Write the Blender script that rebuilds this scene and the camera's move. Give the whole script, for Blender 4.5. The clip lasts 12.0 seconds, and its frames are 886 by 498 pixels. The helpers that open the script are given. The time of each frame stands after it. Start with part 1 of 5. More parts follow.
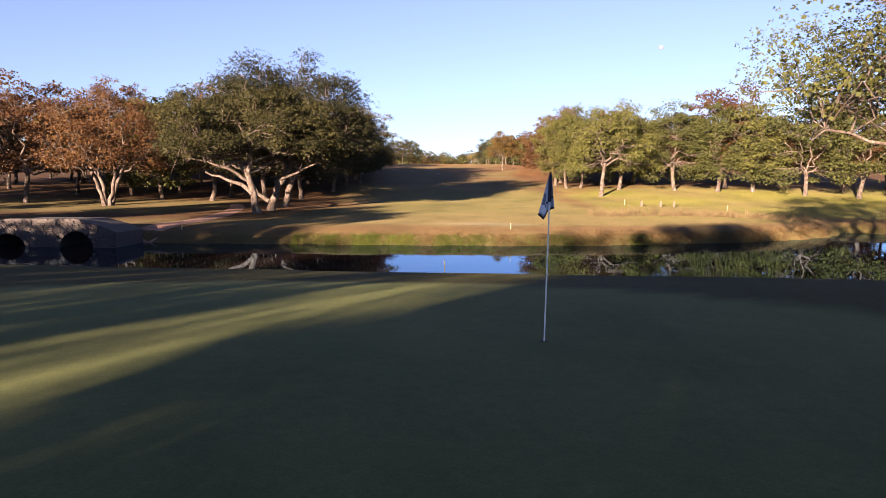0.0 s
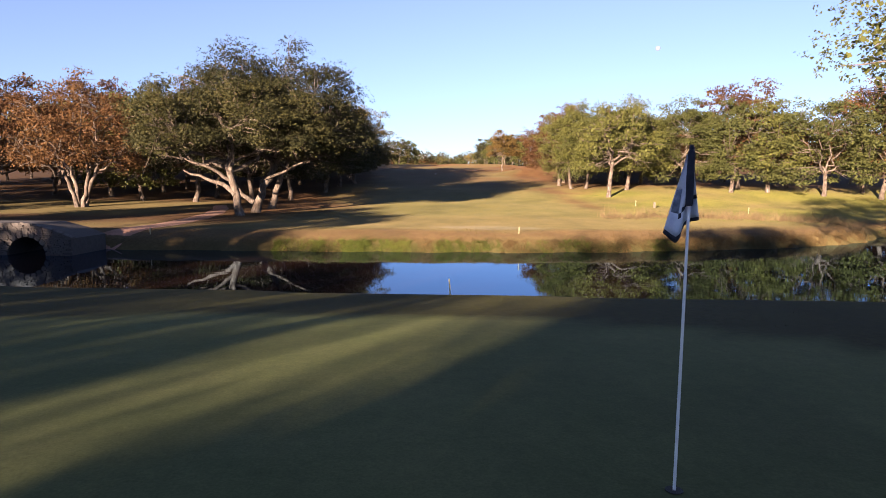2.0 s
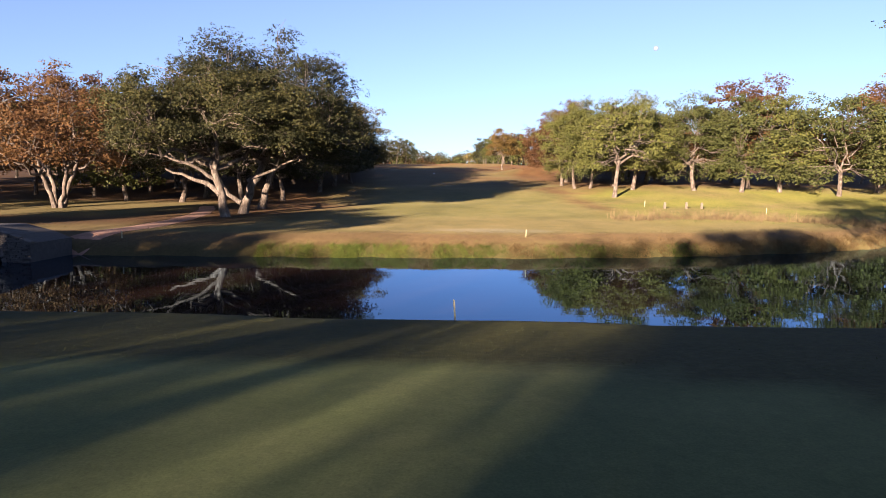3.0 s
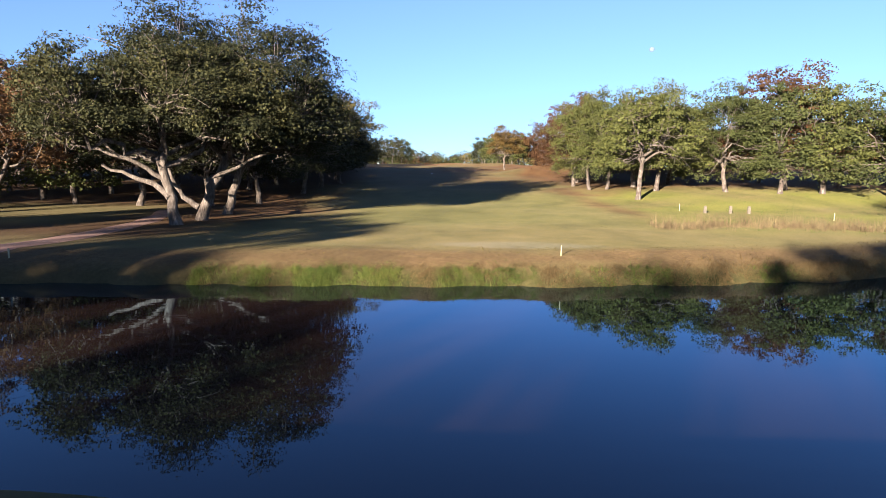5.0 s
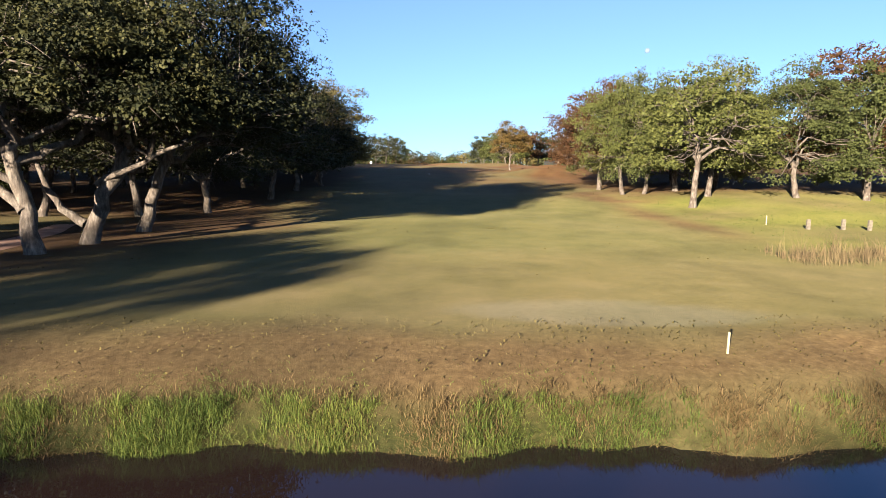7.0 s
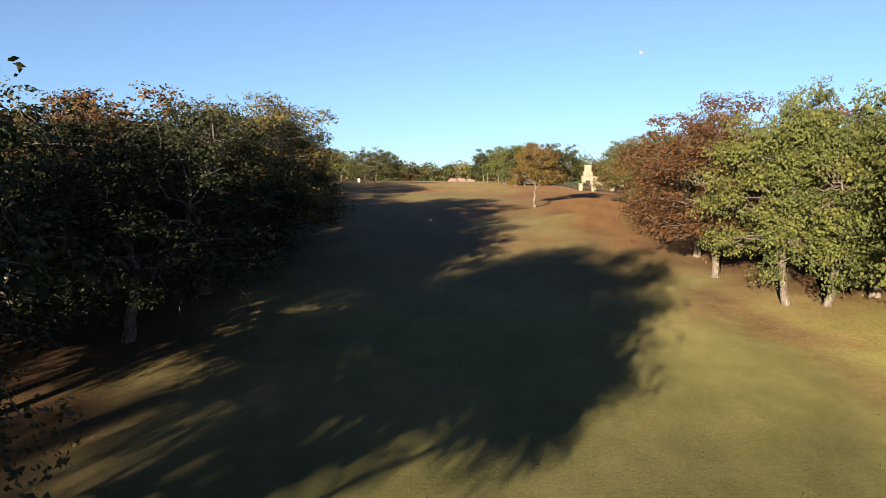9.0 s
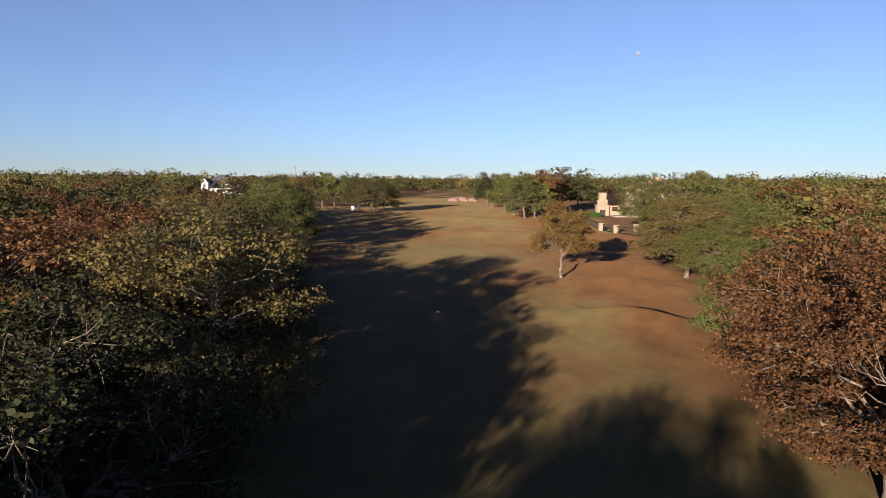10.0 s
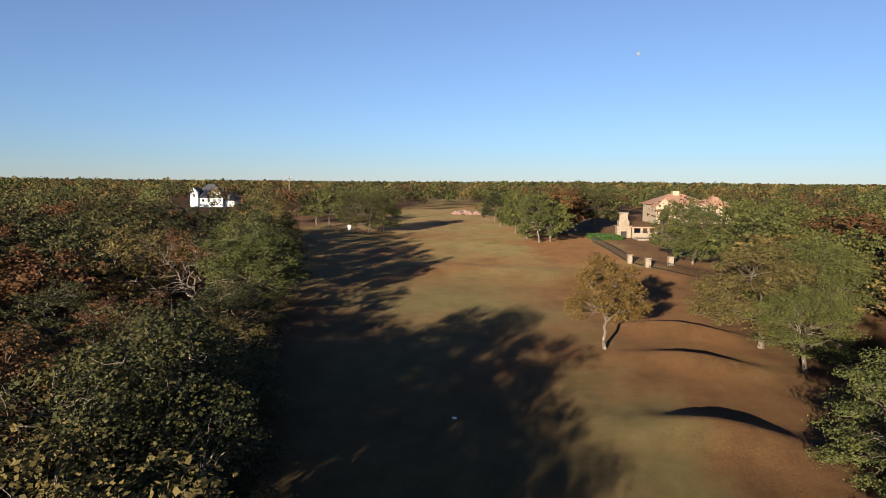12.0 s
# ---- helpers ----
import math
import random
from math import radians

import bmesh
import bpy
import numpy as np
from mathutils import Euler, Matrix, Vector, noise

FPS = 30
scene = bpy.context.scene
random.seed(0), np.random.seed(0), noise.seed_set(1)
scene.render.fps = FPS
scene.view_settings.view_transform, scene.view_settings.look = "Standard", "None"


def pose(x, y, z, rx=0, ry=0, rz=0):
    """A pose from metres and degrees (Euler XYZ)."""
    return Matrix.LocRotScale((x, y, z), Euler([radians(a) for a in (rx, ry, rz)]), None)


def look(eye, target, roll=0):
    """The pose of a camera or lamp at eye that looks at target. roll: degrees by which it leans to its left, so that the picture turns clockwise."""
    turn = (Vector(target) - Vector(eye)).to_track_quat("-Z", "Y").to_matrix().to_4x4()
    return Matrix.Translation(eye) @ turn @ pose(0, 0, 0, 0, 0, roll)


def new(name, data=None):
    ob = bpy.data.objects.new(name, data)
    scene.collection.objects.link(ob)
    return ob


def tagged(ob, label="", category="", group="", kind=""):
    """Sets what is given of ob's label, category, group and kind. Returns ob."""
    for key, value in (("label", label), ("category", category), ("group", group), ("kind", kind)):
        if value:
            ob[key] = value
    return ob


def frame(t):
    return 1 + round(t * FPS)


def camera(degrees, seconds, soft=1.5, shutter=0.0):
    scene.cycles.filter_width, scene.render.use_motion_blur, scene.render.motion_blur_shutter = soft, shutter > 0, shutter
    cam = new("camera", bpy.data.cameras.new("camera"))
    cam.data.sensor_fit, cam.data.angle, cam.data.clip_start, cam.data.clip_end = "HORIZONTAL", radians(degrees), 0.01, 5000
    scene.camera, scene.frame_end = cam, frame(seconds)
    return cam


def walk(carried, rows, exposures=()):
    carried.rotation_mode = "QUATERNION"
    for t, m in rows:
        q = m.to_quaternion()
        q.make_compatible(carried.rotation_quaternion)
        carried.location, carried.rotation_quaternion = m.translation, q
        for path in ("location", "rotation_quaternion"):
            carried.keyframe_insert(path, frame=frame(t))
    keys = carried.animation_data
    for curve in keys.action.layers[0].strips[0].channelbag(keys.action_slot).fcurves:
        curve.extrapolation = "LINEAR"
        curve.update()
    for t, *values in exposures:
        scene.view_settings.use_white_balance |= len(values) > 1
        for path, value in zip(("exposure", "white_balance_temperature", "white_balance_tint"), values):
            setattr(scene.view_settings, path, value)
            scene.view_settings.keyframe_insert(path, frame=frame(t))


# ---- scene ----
cam = camera(70.0, 12.0, soft=0.75)
PATH = [
    (0, (1.19, -0.121, 2.06), (1.108, 1.865, 1.837), 0.4),
    (0.5, (1.111, 0.663, 2.059), (1.031, 2.649, 1.836), 0.4),
    (1, (1.034, 1.633, 2.032), (0.956, 3.619, 1.809), 0.4),
    (1.5, (0.934, 2.732, 1.986), (0.86, 4.718, 1.763), 0.4),
    (2, (0.843, 3.98, 1.928), (0.77, 5.967, 1.708), 0.4),
    (2.5, (0.775, 5.385, 1.896), (0.704, 7.371, 1.676), 0.4),
    (3, (0.639, 6.954, 1.855), (0.572, 8.94, 1.635), 0.4),
    (5, (-0.005, 15.311, 1.742), (-0.06, 17.299, 1.525), 0.4),
    (5.5, (-0.226, 17.914, 1.73), (-0.277, 19.901, 1.515), 0.4),
    (6, (-0.483, 20.848, 1.747), (-0.53, 22.836, 1.532), 0.5),
    (6.5, (-0.682, 23.861, 1.725), (-0.726, 25.849, 1.51), 0.5),
    (8.5, (-2.217, 47.2, 4.691), (-2.241, 49.189, 4.482), 0.5),
    (9, (-2.921, 54.501, 6.848), (-2.941, 56.49, 6.64), 0.4),
    (9.5, (-3.694, 62.1, 9.989), (-3.708, 64.089, 9.783), 0.4),
    (10, (-4.298, 69.353, 13.993), (-4.308, 71.342, 13.785), 0.3),
    (10.5, (-4.963, 76.318, 17.347), (-4.972, 78.307, 17.139), 0.2),
    (11, (-5.394, 80.973, 18.024), (-5.402, 82.962, 17.818), 0.2),
    (11.5, (-5.544, 82.925, 18.037), (-5.553, 84.914, 17.831), 0.2),
    (12, (-5.649, 83.782, 18.022), (-5.657, 85.771, 17.814), 0.4),
]
walk(cam, [(t, look(eye, target, roll)) for t, eye, target, roll in PATH],
     exposures=[(0, 2.65, 6600, 32), (3, 2.60, 6200, 24), (5, 2.54, 5450, 14), (6.5, 2.53, 5650, 10), (8.5, 2.40, 5500, 6), (9, 2.30, 6050, 8), (9.5, 2.06, 6050, 20), (10.5, 1.80, 5900, 15), (12, 1.78, 5900, 12)])


# ---- world, sun, exposure ----
SUN_AZ = radians(205.0)      # compass bearing of the sun, clockwise from +y
SUN_EL = radians(10.1)
world = bpy.data.worlds.new("sky_world")
scene.world = world
world.use_nodes = True
wn = world.node_tree.nodes
wl = world.node_tree.links
sky = wn.new("ShaderNodeTexSky")
sky.sky_type = "NISHITA"
sky.sun_disc = False
sky.sun_elevation = SUN_EL
sky.sun_rotation = SUN_AZ
sky.altitude = 800.0
sky.air_density, sky.dust_density, sky.ozone_density = 1.0, 0.0, 4.6
tint = wn.new("ShaderNodeMix")
tint.data_type, tint.blend_type = "RGBA", "MULTIPLY"
tint.inputs[0].default_value = 1.0
tint.inputs[7].default_value = (1.04, 1.0, 1.03, 1)
deep = wn.new("ShaderNodeHueSaturation")
deep.inputs["Saturation"].default_value = 0.82
wl.new(sky.outputs[0], deep.inputs["Color"])
wl.new(deep.outputs[0], tint.inputs[6])
pale = wn.new("ShaderNodeMix")      # thin even haze over the whole dome
pale.data_type = "RGBA"
pale.inputs[0].default_value = 0.06
pale.inputs[7].default_value = (2.4, 3.7, 5.2, 1)
wl.new(tint.outputs[2], pale.inputs[6])
wl.new(pale.outputs[2], wn["Background"].inputs[0])
wn["Background"].inputs[1].default_value = 0.040

sun_data = bpy.data.lights.new("sun", "SUN")
sun_data.energy = 5.0
sun_data.angle = radians(0.6)
sun_data.color = (1.0, 0.81, 0.56)
sun = new("sun", sun_data)
SUN_DIR = Vector((math.sin(SUN_AZ) * math.cos(SUN_EL), math.cos(SUN_AZ) * math.cos(SUN_EL), math.sin(SUN_EL)))
sun.matrix_world = look((0, 0, 60), Vector((0, 0, 60)) - SUN_DIR)

# ---- materials ----


def material(name, rough=0.8, metal=0.0):
    m = bpy.data.materials.new(name)
    m.use_nodes = True
    b = m.node_tree.nodes["Principled BSDF"]
    b.inputs["Roughness"].default_value = rough
    b.inputs["Metallic"].default_value = metal
    return m, m.node_tree.nodes, m.node_tree.links, b


def ramp(nodes, stops):
    r = nodes.new("ShaderNodeValToRGB")
    e = r.color_ramp.elements
    while len(e) < len(stops):
        e.new(0.5)
    for k, (p, c) in zip(e, stops):
        k.position, k.color = p, (*c, 1)
    return r


def noise_node(nodes, links, coord, scale, detail=4.0, rough=0.55, stretch=None):
    n = nodes.new("ShaderNodeTexNoise")
    n.inputs["Scale"].default_value = scale
    n.inputs["Detail"].default_value = detail
    n.inputs["Roughness"].default_value = rough
    if stretch:
        mp = nodes.new("ShaderNodeMapping")
        mp.inputs["Scale"].default_value = stretch
        links.new(coord, mp.inputs[0])
        coord = mp.outputs[0]
    links.new(coord, n.inputs["Vector"])
    return n


def mix(nodes, links, fac, a, b, mode="MIX"):
    m = nodes.new("ShaderNodeMix")
    m.data_type = "RGBA"
    m.blend_type = mode
    for sock, v in ((m.inputs[0], fac), (m.inputs[6], a), (m.inputs[7], b)):
        if hasattr(v, "links") or hasattr(v, "is_linked"):
            links.new(v, sock)
        elif isinstance(v, (int, float)):
            sock.default_value = v
        else:
            sock.default_value = (*v, 1)
    return m.outputs[2]


def bump(nodes, links, b, height, strength, dist):
    k = nodes.new("ShaderNodeBump")
    k.inputs["Strength"].default_value = strength
    k.inputs["Distance"].default_value = dist
    links.new(height, k.inputs["Height"])
    links.new(k.outputs[0], b.inputs["Normal"])
    return k


def plain(name, colours, scale=6.0, rough=0.7, metal=0.0, strength=0.3, dist=0.01):
    """Two-scale noise between the given colours, with a fine relief."""
    m, n, l, b = material(name, rough, metal)
    co = n.new("ShaderNodeTexCoord").outputs["Object"]
    a = noise_node(n, l, co, scale, 6)
    c = noise_node(n, l, co, scale * 7, 3)
    r = ramp(n, [(0.3 + 0.4 * i / max(1, len(colours) - 1), c_) for i, c_ in enumerate(colours)])
    l.new(a.outputs[0], r.inputs[0])
    out = mix(n, l, 0.25, r.outputs[0], c.outputs[0], "OVERLAY")
    l.new(out, b.inputs["Base Color"])
    bump(n, l, b, c.outputs[0], strength, dist)
    return m


def leaf_material(name, dark, mid, light, trans=0.20):
    m, n, l, b = material(name, 0.75)
    b.inputs["Specular IOR Level"].default_value = 0.22
    geo = n.new("ShaderNodeNewGeometry")
    info = n.new("ShaderNodeObjectInfo")
    r = ramp(n, [(p_, tuple(0.72 * k_ for k_ in c_)) for p_, c_ in ((0.0, dark), (0.5, mid), (1.0, light))])
    add = n.new("ShaderNodeMath")
    add.operation = "MULTIPLY_ADD"
    l.new(info.outputs["Random"], add.inputs[0])
    add.inputs[1].default_value = 0.35
    sub = n.new("ShaderNodeMath")
    sub.operation = "MULTIPLY_ADD"
    l.new(geo.outputs["Random Per Island"], sub.inputs[0])
    sub.inputs[1].default_value = 0.42
    sub.inputs[2].default_value = 0.10
    l.new(sub.outputs[0], add.inputs[2])
    # broad patches of tone across the crown
    co = n.new("ShaderNodeTexCoord").outputs["Object"]
    big = noise_node(n, l, co, 0.45, 2)
    tone = n.new("ShaderNodeMath")
    tone.operation = "MULTIPLY_ADD"
    l.new(big.outputs[0], tone.inputs[0])
    tone.inputs[1].default_value = 0.7
    off = n.new("ShaderNodeMath")
    off.operation = "SUBTRACT"
    l.new(add.outputs[0], off.inputs[0])
    off.inputs[1].default_value = 0.33
    l.new(off.outputs[0], tone.inputs[2])
    l.new(tone.outputs[0], r.inputs[0])
    l.new(r.outputs[0], b.inputs["Base Color"])
    t = n.new("ShaderNodeBsdfTranslucent")
    l.new(r.outputs[0], t.inputs[0])
    mx = n.new("ShaderNodeMixShader")
    mx.inputs[0].default_value = trans
    l.new(b.outputs[0], mx.inputs[1])
    l.new(t.outputs[0], mx.inputs[2])
    l.new(mx.outputs[0], n["Material Output"].inputs[0])
    return m


LEAF = {
    "live": leaf_material("leaf_live_oak", (0.009, 0.012, 0.004), (0.034, 0.036, 0.010), (0.105, 0.094, 0.025), 0.16),
    "olive": leaf_material("leaf_olive_oak", (0.036, 0.040, 0.011), (0.086, 0.094, 0.022), (0.165, 0.166, 0.038)),
    "green": leaf_material("leaf_green_oak", (0.030, 0.040, 0.011), (0.078, 0.087, 0.023), (0.148, 0.158, 0.036)),
    "rust": leaf_material("leaf_rust_oak", (0.042, 0.019, 0.008), (0.098, 0.045, 0.016), (0.17, 0.092, 0.028)),
    "tan": leaf_material("leaf_tan_oak", (0.046, 0.038, 0.012), (0.118, 0.092, 0.027), (0.20, 0.152, 0.046)),
    "gold": leaf_material("leaf_gold_oak", (0.08, 0.048, 0.013), (0.165, 0.105, 0.024), (0.25, 0.175, 0.045)),
}


def make_bark():
    m, n, l, b = material("oak_bark", 0.9)
    co = n.new("ShaderNodeTexCoord").outputs["Object"]
    a = noise_node(n, l, co, 9.0, 8, 0.65, (1, 1, 0.22))
    c = noise_node(n, l, co, 2.2, 4)
    r = ramp(n, [(0.3, (0.035, 0.027, 0.020)), (0.5, (0.11, 0.086, 0.066)), (0.72, (0.24, 0.20, 0.165))])
    l.new(a.outputs[0], r.inputs[0])
    r2 = ramp(n, [(0.38, (0.42, 0.36, 0.31)), (0.6, (1, 1, 1))])
    l.new(c.outputs[0], r2.inputs[0])
    l.new(mix(n, l, 0.8, r.outputs[0], r2.outputs[0], "MULTIPLY"), b.inputs["Base Color"])
    bump(n, l, b, a.outputs[0], 0.9, 0.05)
    return m


BARK = make_bark()


def make_ground():
    m, n, l, b = material("grass_ground", 0.95)
    b.inputs["Diffuse Roughness"].default_value = 1.0
    b.inputs["Specular IOR Level"].default_value = 0.15
    co = n.new("ShaderNodeTexCoord").outputs["Object"]

    def zone(name):
        a = n.new("ShaderNodeAttribute")
        a.attribute_name = name
        return a.outputs["Fac"]
    broad = noise_node(n, l, co, 0.09, 5, 0.6)
    midn = noise_node(n, l, co, 0.8, 6, 0.65)
    fine = noise_node(n, l, co, 7.0, 4, 0.7)
    blade = noise_node(n, l, co, 38.0, 2, 0.7)
    speck = n.new("ShaderNodeTexVoronoi")
    speck.inputs["Scale"].default_value = 3.2
    speck.inputs["Randomness"].default_value = 1.0
    l.new(co, speck.inputs["Vector"])

    def tone(src, lo, hi, c0, c1, c2):
        r = ramp(n, [(lo, c0), ((lo + hi) / 2, c1), (hi, c2)])
        l.new(src, r.inputs[0])
        return r.outputs[0]
    fair = mix(n, l, 0.45, tone(broad.outputs[0], 0.36, 0.64, (0.245, 0.215, 0.085), (0.295, 0.255, 0.11), (0.345, 0.285, 0.145)),
               tone(midn.outputs[0], 0.3, 0.7, (0.20, 0.185, 0.07), (0.285, 0.245, 0.105), (0.37, 0.31, 0.155)))
    green = mix(n, l, 0.4, tone(broad.outputs[0], 0.36, 0.64, (0.10, 0.110, 0.036), (0.125, 0.130, 0.042), (0.15, 0.140, 0.05)),
                tone(midn.outputs[0], 0.3, 0.7, (0.085, 0.095, 0.030), (0.120, 0.12, 0.04), (0.16, 0.145, 0.055)))
    litter = mix(n, l, 0.5, tone(midn.outputs[0], 0.3, 0.7, (0.08, 0.045, 0.02), (0.16, 0.085, 0.04), (0.20, 0.14, 0.05)),
                 tone(fine.outputs[0], 0.3, 0.7, (0.05, 0.03, 0.015), (0.14, 0.08, 0.038), (0.25, 0.155, 0.075)))
    lush = mix(n, l, 0.5, tone(broad.outputs[0], 0.36, 0.64, (0.25, 0.265, 0.062), (0.34, 0.335, 0.085), (0.39, 0.36, 0.12)),
               tone(fine.outputs[0], 0.3, 0.7, (0.15, 0.18, 0.04), (0.29, 0.30, 0.075), (0.42, 0.40, 0.12)))
    soil = mix(n, l, 0.5, tone(midn.outputs[0], 0.3, 0.7, (0.14, 0.082, 0.038), (0.24, 0.148, 0.066), (0.30, 0.205, 0.09)),
               tone(fine.outputs[0], 0.3, 0.7, (0.10, 0.06, 0.03), (0.22, 0.15, 0.08), (0.36, 0.26, 0.14)))
    red = mix(n, l, 0.5, tone(midn.outputs[0], 0.3, 0.7, (0.20, 0.088, 0.036), (0.27, 0.135, 0.056), (0.30, 0.18, 0.075)),
              tone(fine.outputs[0], 0.3, 0.7, (0.16, 0.08, 0.034), (0.26, 0.14, 0.06), (0.34, 0.205, 0.095)))
    col = mix(n, l, zone("lush"), fair, lush)
    col = mix(n, l, zone("red"), col, red)
    col = mix(n, l, zone("litter"), col, litter)
    col = mix(n, l, zone("soil"), col, soil)
    col = mix(n, l, zone("bank"), col, tone(fine.outputs[0], 0.3, 0.7, (0.045, 0.06, 0.014), (0.10, 0.12, 0.025), (0.19, 0.17, 0.06)))
    col = mix(n, l, zone("frost"), col, (0.42, 0.41, 0.36))
    col = mix(n, l, zone("fringe"), col, mix(n, l, 0.5, green, tone(fine.outputs[0], 0.3, 0.7, (0.05, 0.065, 0.02), (0.10, 0.115, 0.035), (0.17, 0.165, 0.06))))
    col = mix(n, l, zone("green"), col, green)
    col = mix(n, l, 0.40, col, blade.outputs[0], "OVERLAY")
    col = mix(n, l, 0.28, col, fine.outputs[0], "OVERLAY")
    worn = noise_node(n, l, co, 0.33, 5, 0.62, (1.0, 0.55, 1.0))
    wr = ramp(n, [(0.34, (0.70, 0.72, 0.70)), (0.5, (0.96, 0.97, 0.95)), (0.68, (1.14, 1.10, 1.10))])
    l.new(worn.outputs[0], wr.inputs[0])
    col = mix(n, l, 0.8, col, wr.outputs[0], "MULTIPLY")
    # greener turf in the hollow; turf up the fairway dimmed to deepen its shade
    col = mix(n, l, zone("hollow"), col, mix(n, l, 1.0, col, (0.87, 0.96, 0.84), "MULTIPLY"))
    col = mix(n, l, zone("far_shade_dim"), col, mix(n, l, 1.0, col, (0.78, 0.79, 0.82), "MULTIPLY"))
    # scales the whole ground darker, the putting green less so and bluer
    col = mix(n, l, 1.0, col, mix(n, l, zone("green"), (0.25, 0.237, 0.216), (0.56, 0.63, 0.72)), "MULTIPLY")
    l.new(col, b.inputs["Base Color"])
    hsum = n.new("ShaderNodeMath")
    hsum.operation = "MULTIPLY_ADD"
    l.new(fine.outputs[0], hsum.inputs[0])
    hsum.inputs[1].default_value = 1.6
    l.new(blade.outputs[0], hsum.inputs[2])
    calm = n.new("ShaderNodeMath")
    calm.operation = "MULTIPLY_ADD"
    l.new(zone("green"), calm.inputs[0])
    calm.inputs[1].default_value = -0.88
    calm.inputs[2].default_value = 1.0
    hh = n.new("ShaderNodeMath")
    hh.operation = "MULTIPLY"
    l.new(hsum.outputs[0], hh.inputs[0])
    l.new(calm.outputs[0], hh.inputs[1])
    bump(n, l, b, hh.outputs[0], 0.35, 0.03)
    return m


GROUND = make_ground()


def make_water():
    m, n, l, b = material("pond_water", 0.015)
    b.inputs["Base Color"].default_value = (0.019, 0.011, 0.009, 1)
    b.inputs["Specular IOR Level"].default_value = 0.0
    gl = n.new("ShaderNodeBsdfGlossy")
    # blue tint put into the reflection to deepen the mirrored sky
    gl.inputs["Color"].default_value = (0.50, 0.74, 1.0, 1)
    gl.inputs["Roughness"].default_value = 0.015
    fr = n.new("ShaderNodeFresnel")
    fr.inputs["IOR"].default_value = 1.333
    mx = n.new("ShaderNodeMixShader")
    l.new(fr.outputs[0], mx.inputs[0])
    l.new(b.outputs[0], mx.inputs[1])
    l.new(gl.outputs[0], mx.inputs[2])
    l.new(mx.outputs[0], n["Material Output"].inputs[0])
    co = n.new("ShaderNodeTexCoord").outputs["Object"]
    a = noise_node(n, l, co, 1.1, 3, 0.5, (0.5, 1.6, 1))
    c = noise_node(n, l, co, 0.12, 2)
    r = ramp(n, [(0.45, (0.12, 0.12, 0.12)), (0.62, (1, 1, 1))])
    l.new(c.outputs[0], r.inputs[0])
    h = mix(n, l, 1.0, a.outputs[0], r.outputs[0], "MULTIPLY")
    bump(n, l, b, h, 0.05, 0.06)
    relief = b.inputs["Normal"].links[0].from_socket
    l.new(relief, gl.inputs["Normal"])
    l.new(relief, fr.inputs["Normal"])
    return m


WATER = make_water()
STONE = plain("bridge_stone", [(0.034, 0.029, 0.027), (0.058, 0.050, 0.045), (0.092, 0.078, 0.068)], 4.0, 0.9, 0, 0.6, 0.02)
MORTAR = plain("mortar", [(0.033, 0.028, 0.026), (0.052, 0.045, 0.04)], 6.0, 0.95)
PATHM = plain("path_gravel", [(0.145, 0.068, 0.042), (0.21, 0.105, 0.068), (0.27, 0.15, 0.10)], 1.2, 0.95, 0, 0.5, 0.02)
WHITE_POLE = plain("pole_white", [(0.72, 0.72, 0.70), (0.8, 0.8, 0.78)], 12, 0.35, 0, 0.1, 0.001)
NAVY = plain("navy_cloth", [(0.010, 0.012, 0.022), (0.022, 0.025, 0.04)], 30, 0.85, 0, 0.3, 0.002)
CLOTH = plain("white_cloth", [(0.55, 0.58, 0.64), (0.68, 0.70, 0.74)], 14, 0.85, 0, 0.3, 0.002)
PRINT = plain("grey_print", [(0.10, 0.13, 0.17), (0.28, 0.32, 0.38)], 30, 0.85, 0, 0.2, 0.002)
DARK = plain("dark_recess", [(0.01, 0.01, 0.01), (0.02, 0.02, 0.02)], 30, 0.9)
STAKE = plain("stake_cream", [(0.26, 0.22, 0.12), (0.36, 0.32, 0.19)], 14, 0.7)
POST_WOOD = plain("weathered_post", [(0.07, 0.055, 0.04), (0.12, 0.098, 0.07), (0.17, 0.14, 0.10)], 9.0, 0.9, 0, 0.5, 0.02)
STUCCO = plain("house_stucco", [(0.22, 0.175, 0.125), (0.29, 0.235, 0.17)], 1.5, 0.9)
WHITEWALL = plain("white_siding", [(0.60, 0.60, 0.60), (0.70, 0.70, 0.70)], 1.5, 0.8)
TILE = plain("roof_tile", [(0.20, 0.10, 0.065), (0.30, 0.17, 0.11)], 3.0, 0.85)
SLATE = plain("roof_slate", [(0.022, 0.025, 0.032), (0.05, 0.052, 0.06)], 3.0, 0.7)
LIMESTONE = plain("limestone", [(0.13, 0.10, 0.073), (0.19, 0.15, 0.107), (0.24, 0.20, 0.145)], 2.5, 0.9, 0, 0.5, 0.03)
IRON = plain("black_iron", [(0.012, 0.012, 0.012), (0.03, 0.028, 0.025)], 10, 0.5, 0.6)
GLASS = plain("window_glass", [(0.015, 0.018, 0.022), (0.03, 0.033, 0.04)], 1.0, 0.08)
ROCK = plain("red_rock", [(0.09, 0.05, 0.038), (0.15, 0.09, 0.07), (0.24, 0.165, 0.13)], 1.3, 0.95, 0, 0.7, 0.05)
REED = plain("dry_reed", [(0.06, 0.038, 0.016), (0.11, 0.075, 0.032), (0.17, 0.13, 0.055)], 1.3, 0.9)
BANKGRASS = leaf_material("bank_grass", (0.014, 0.026, 0.007), (0.078, 0.115, 0.018), (0.25, 0.26, 0.05), 0.3)
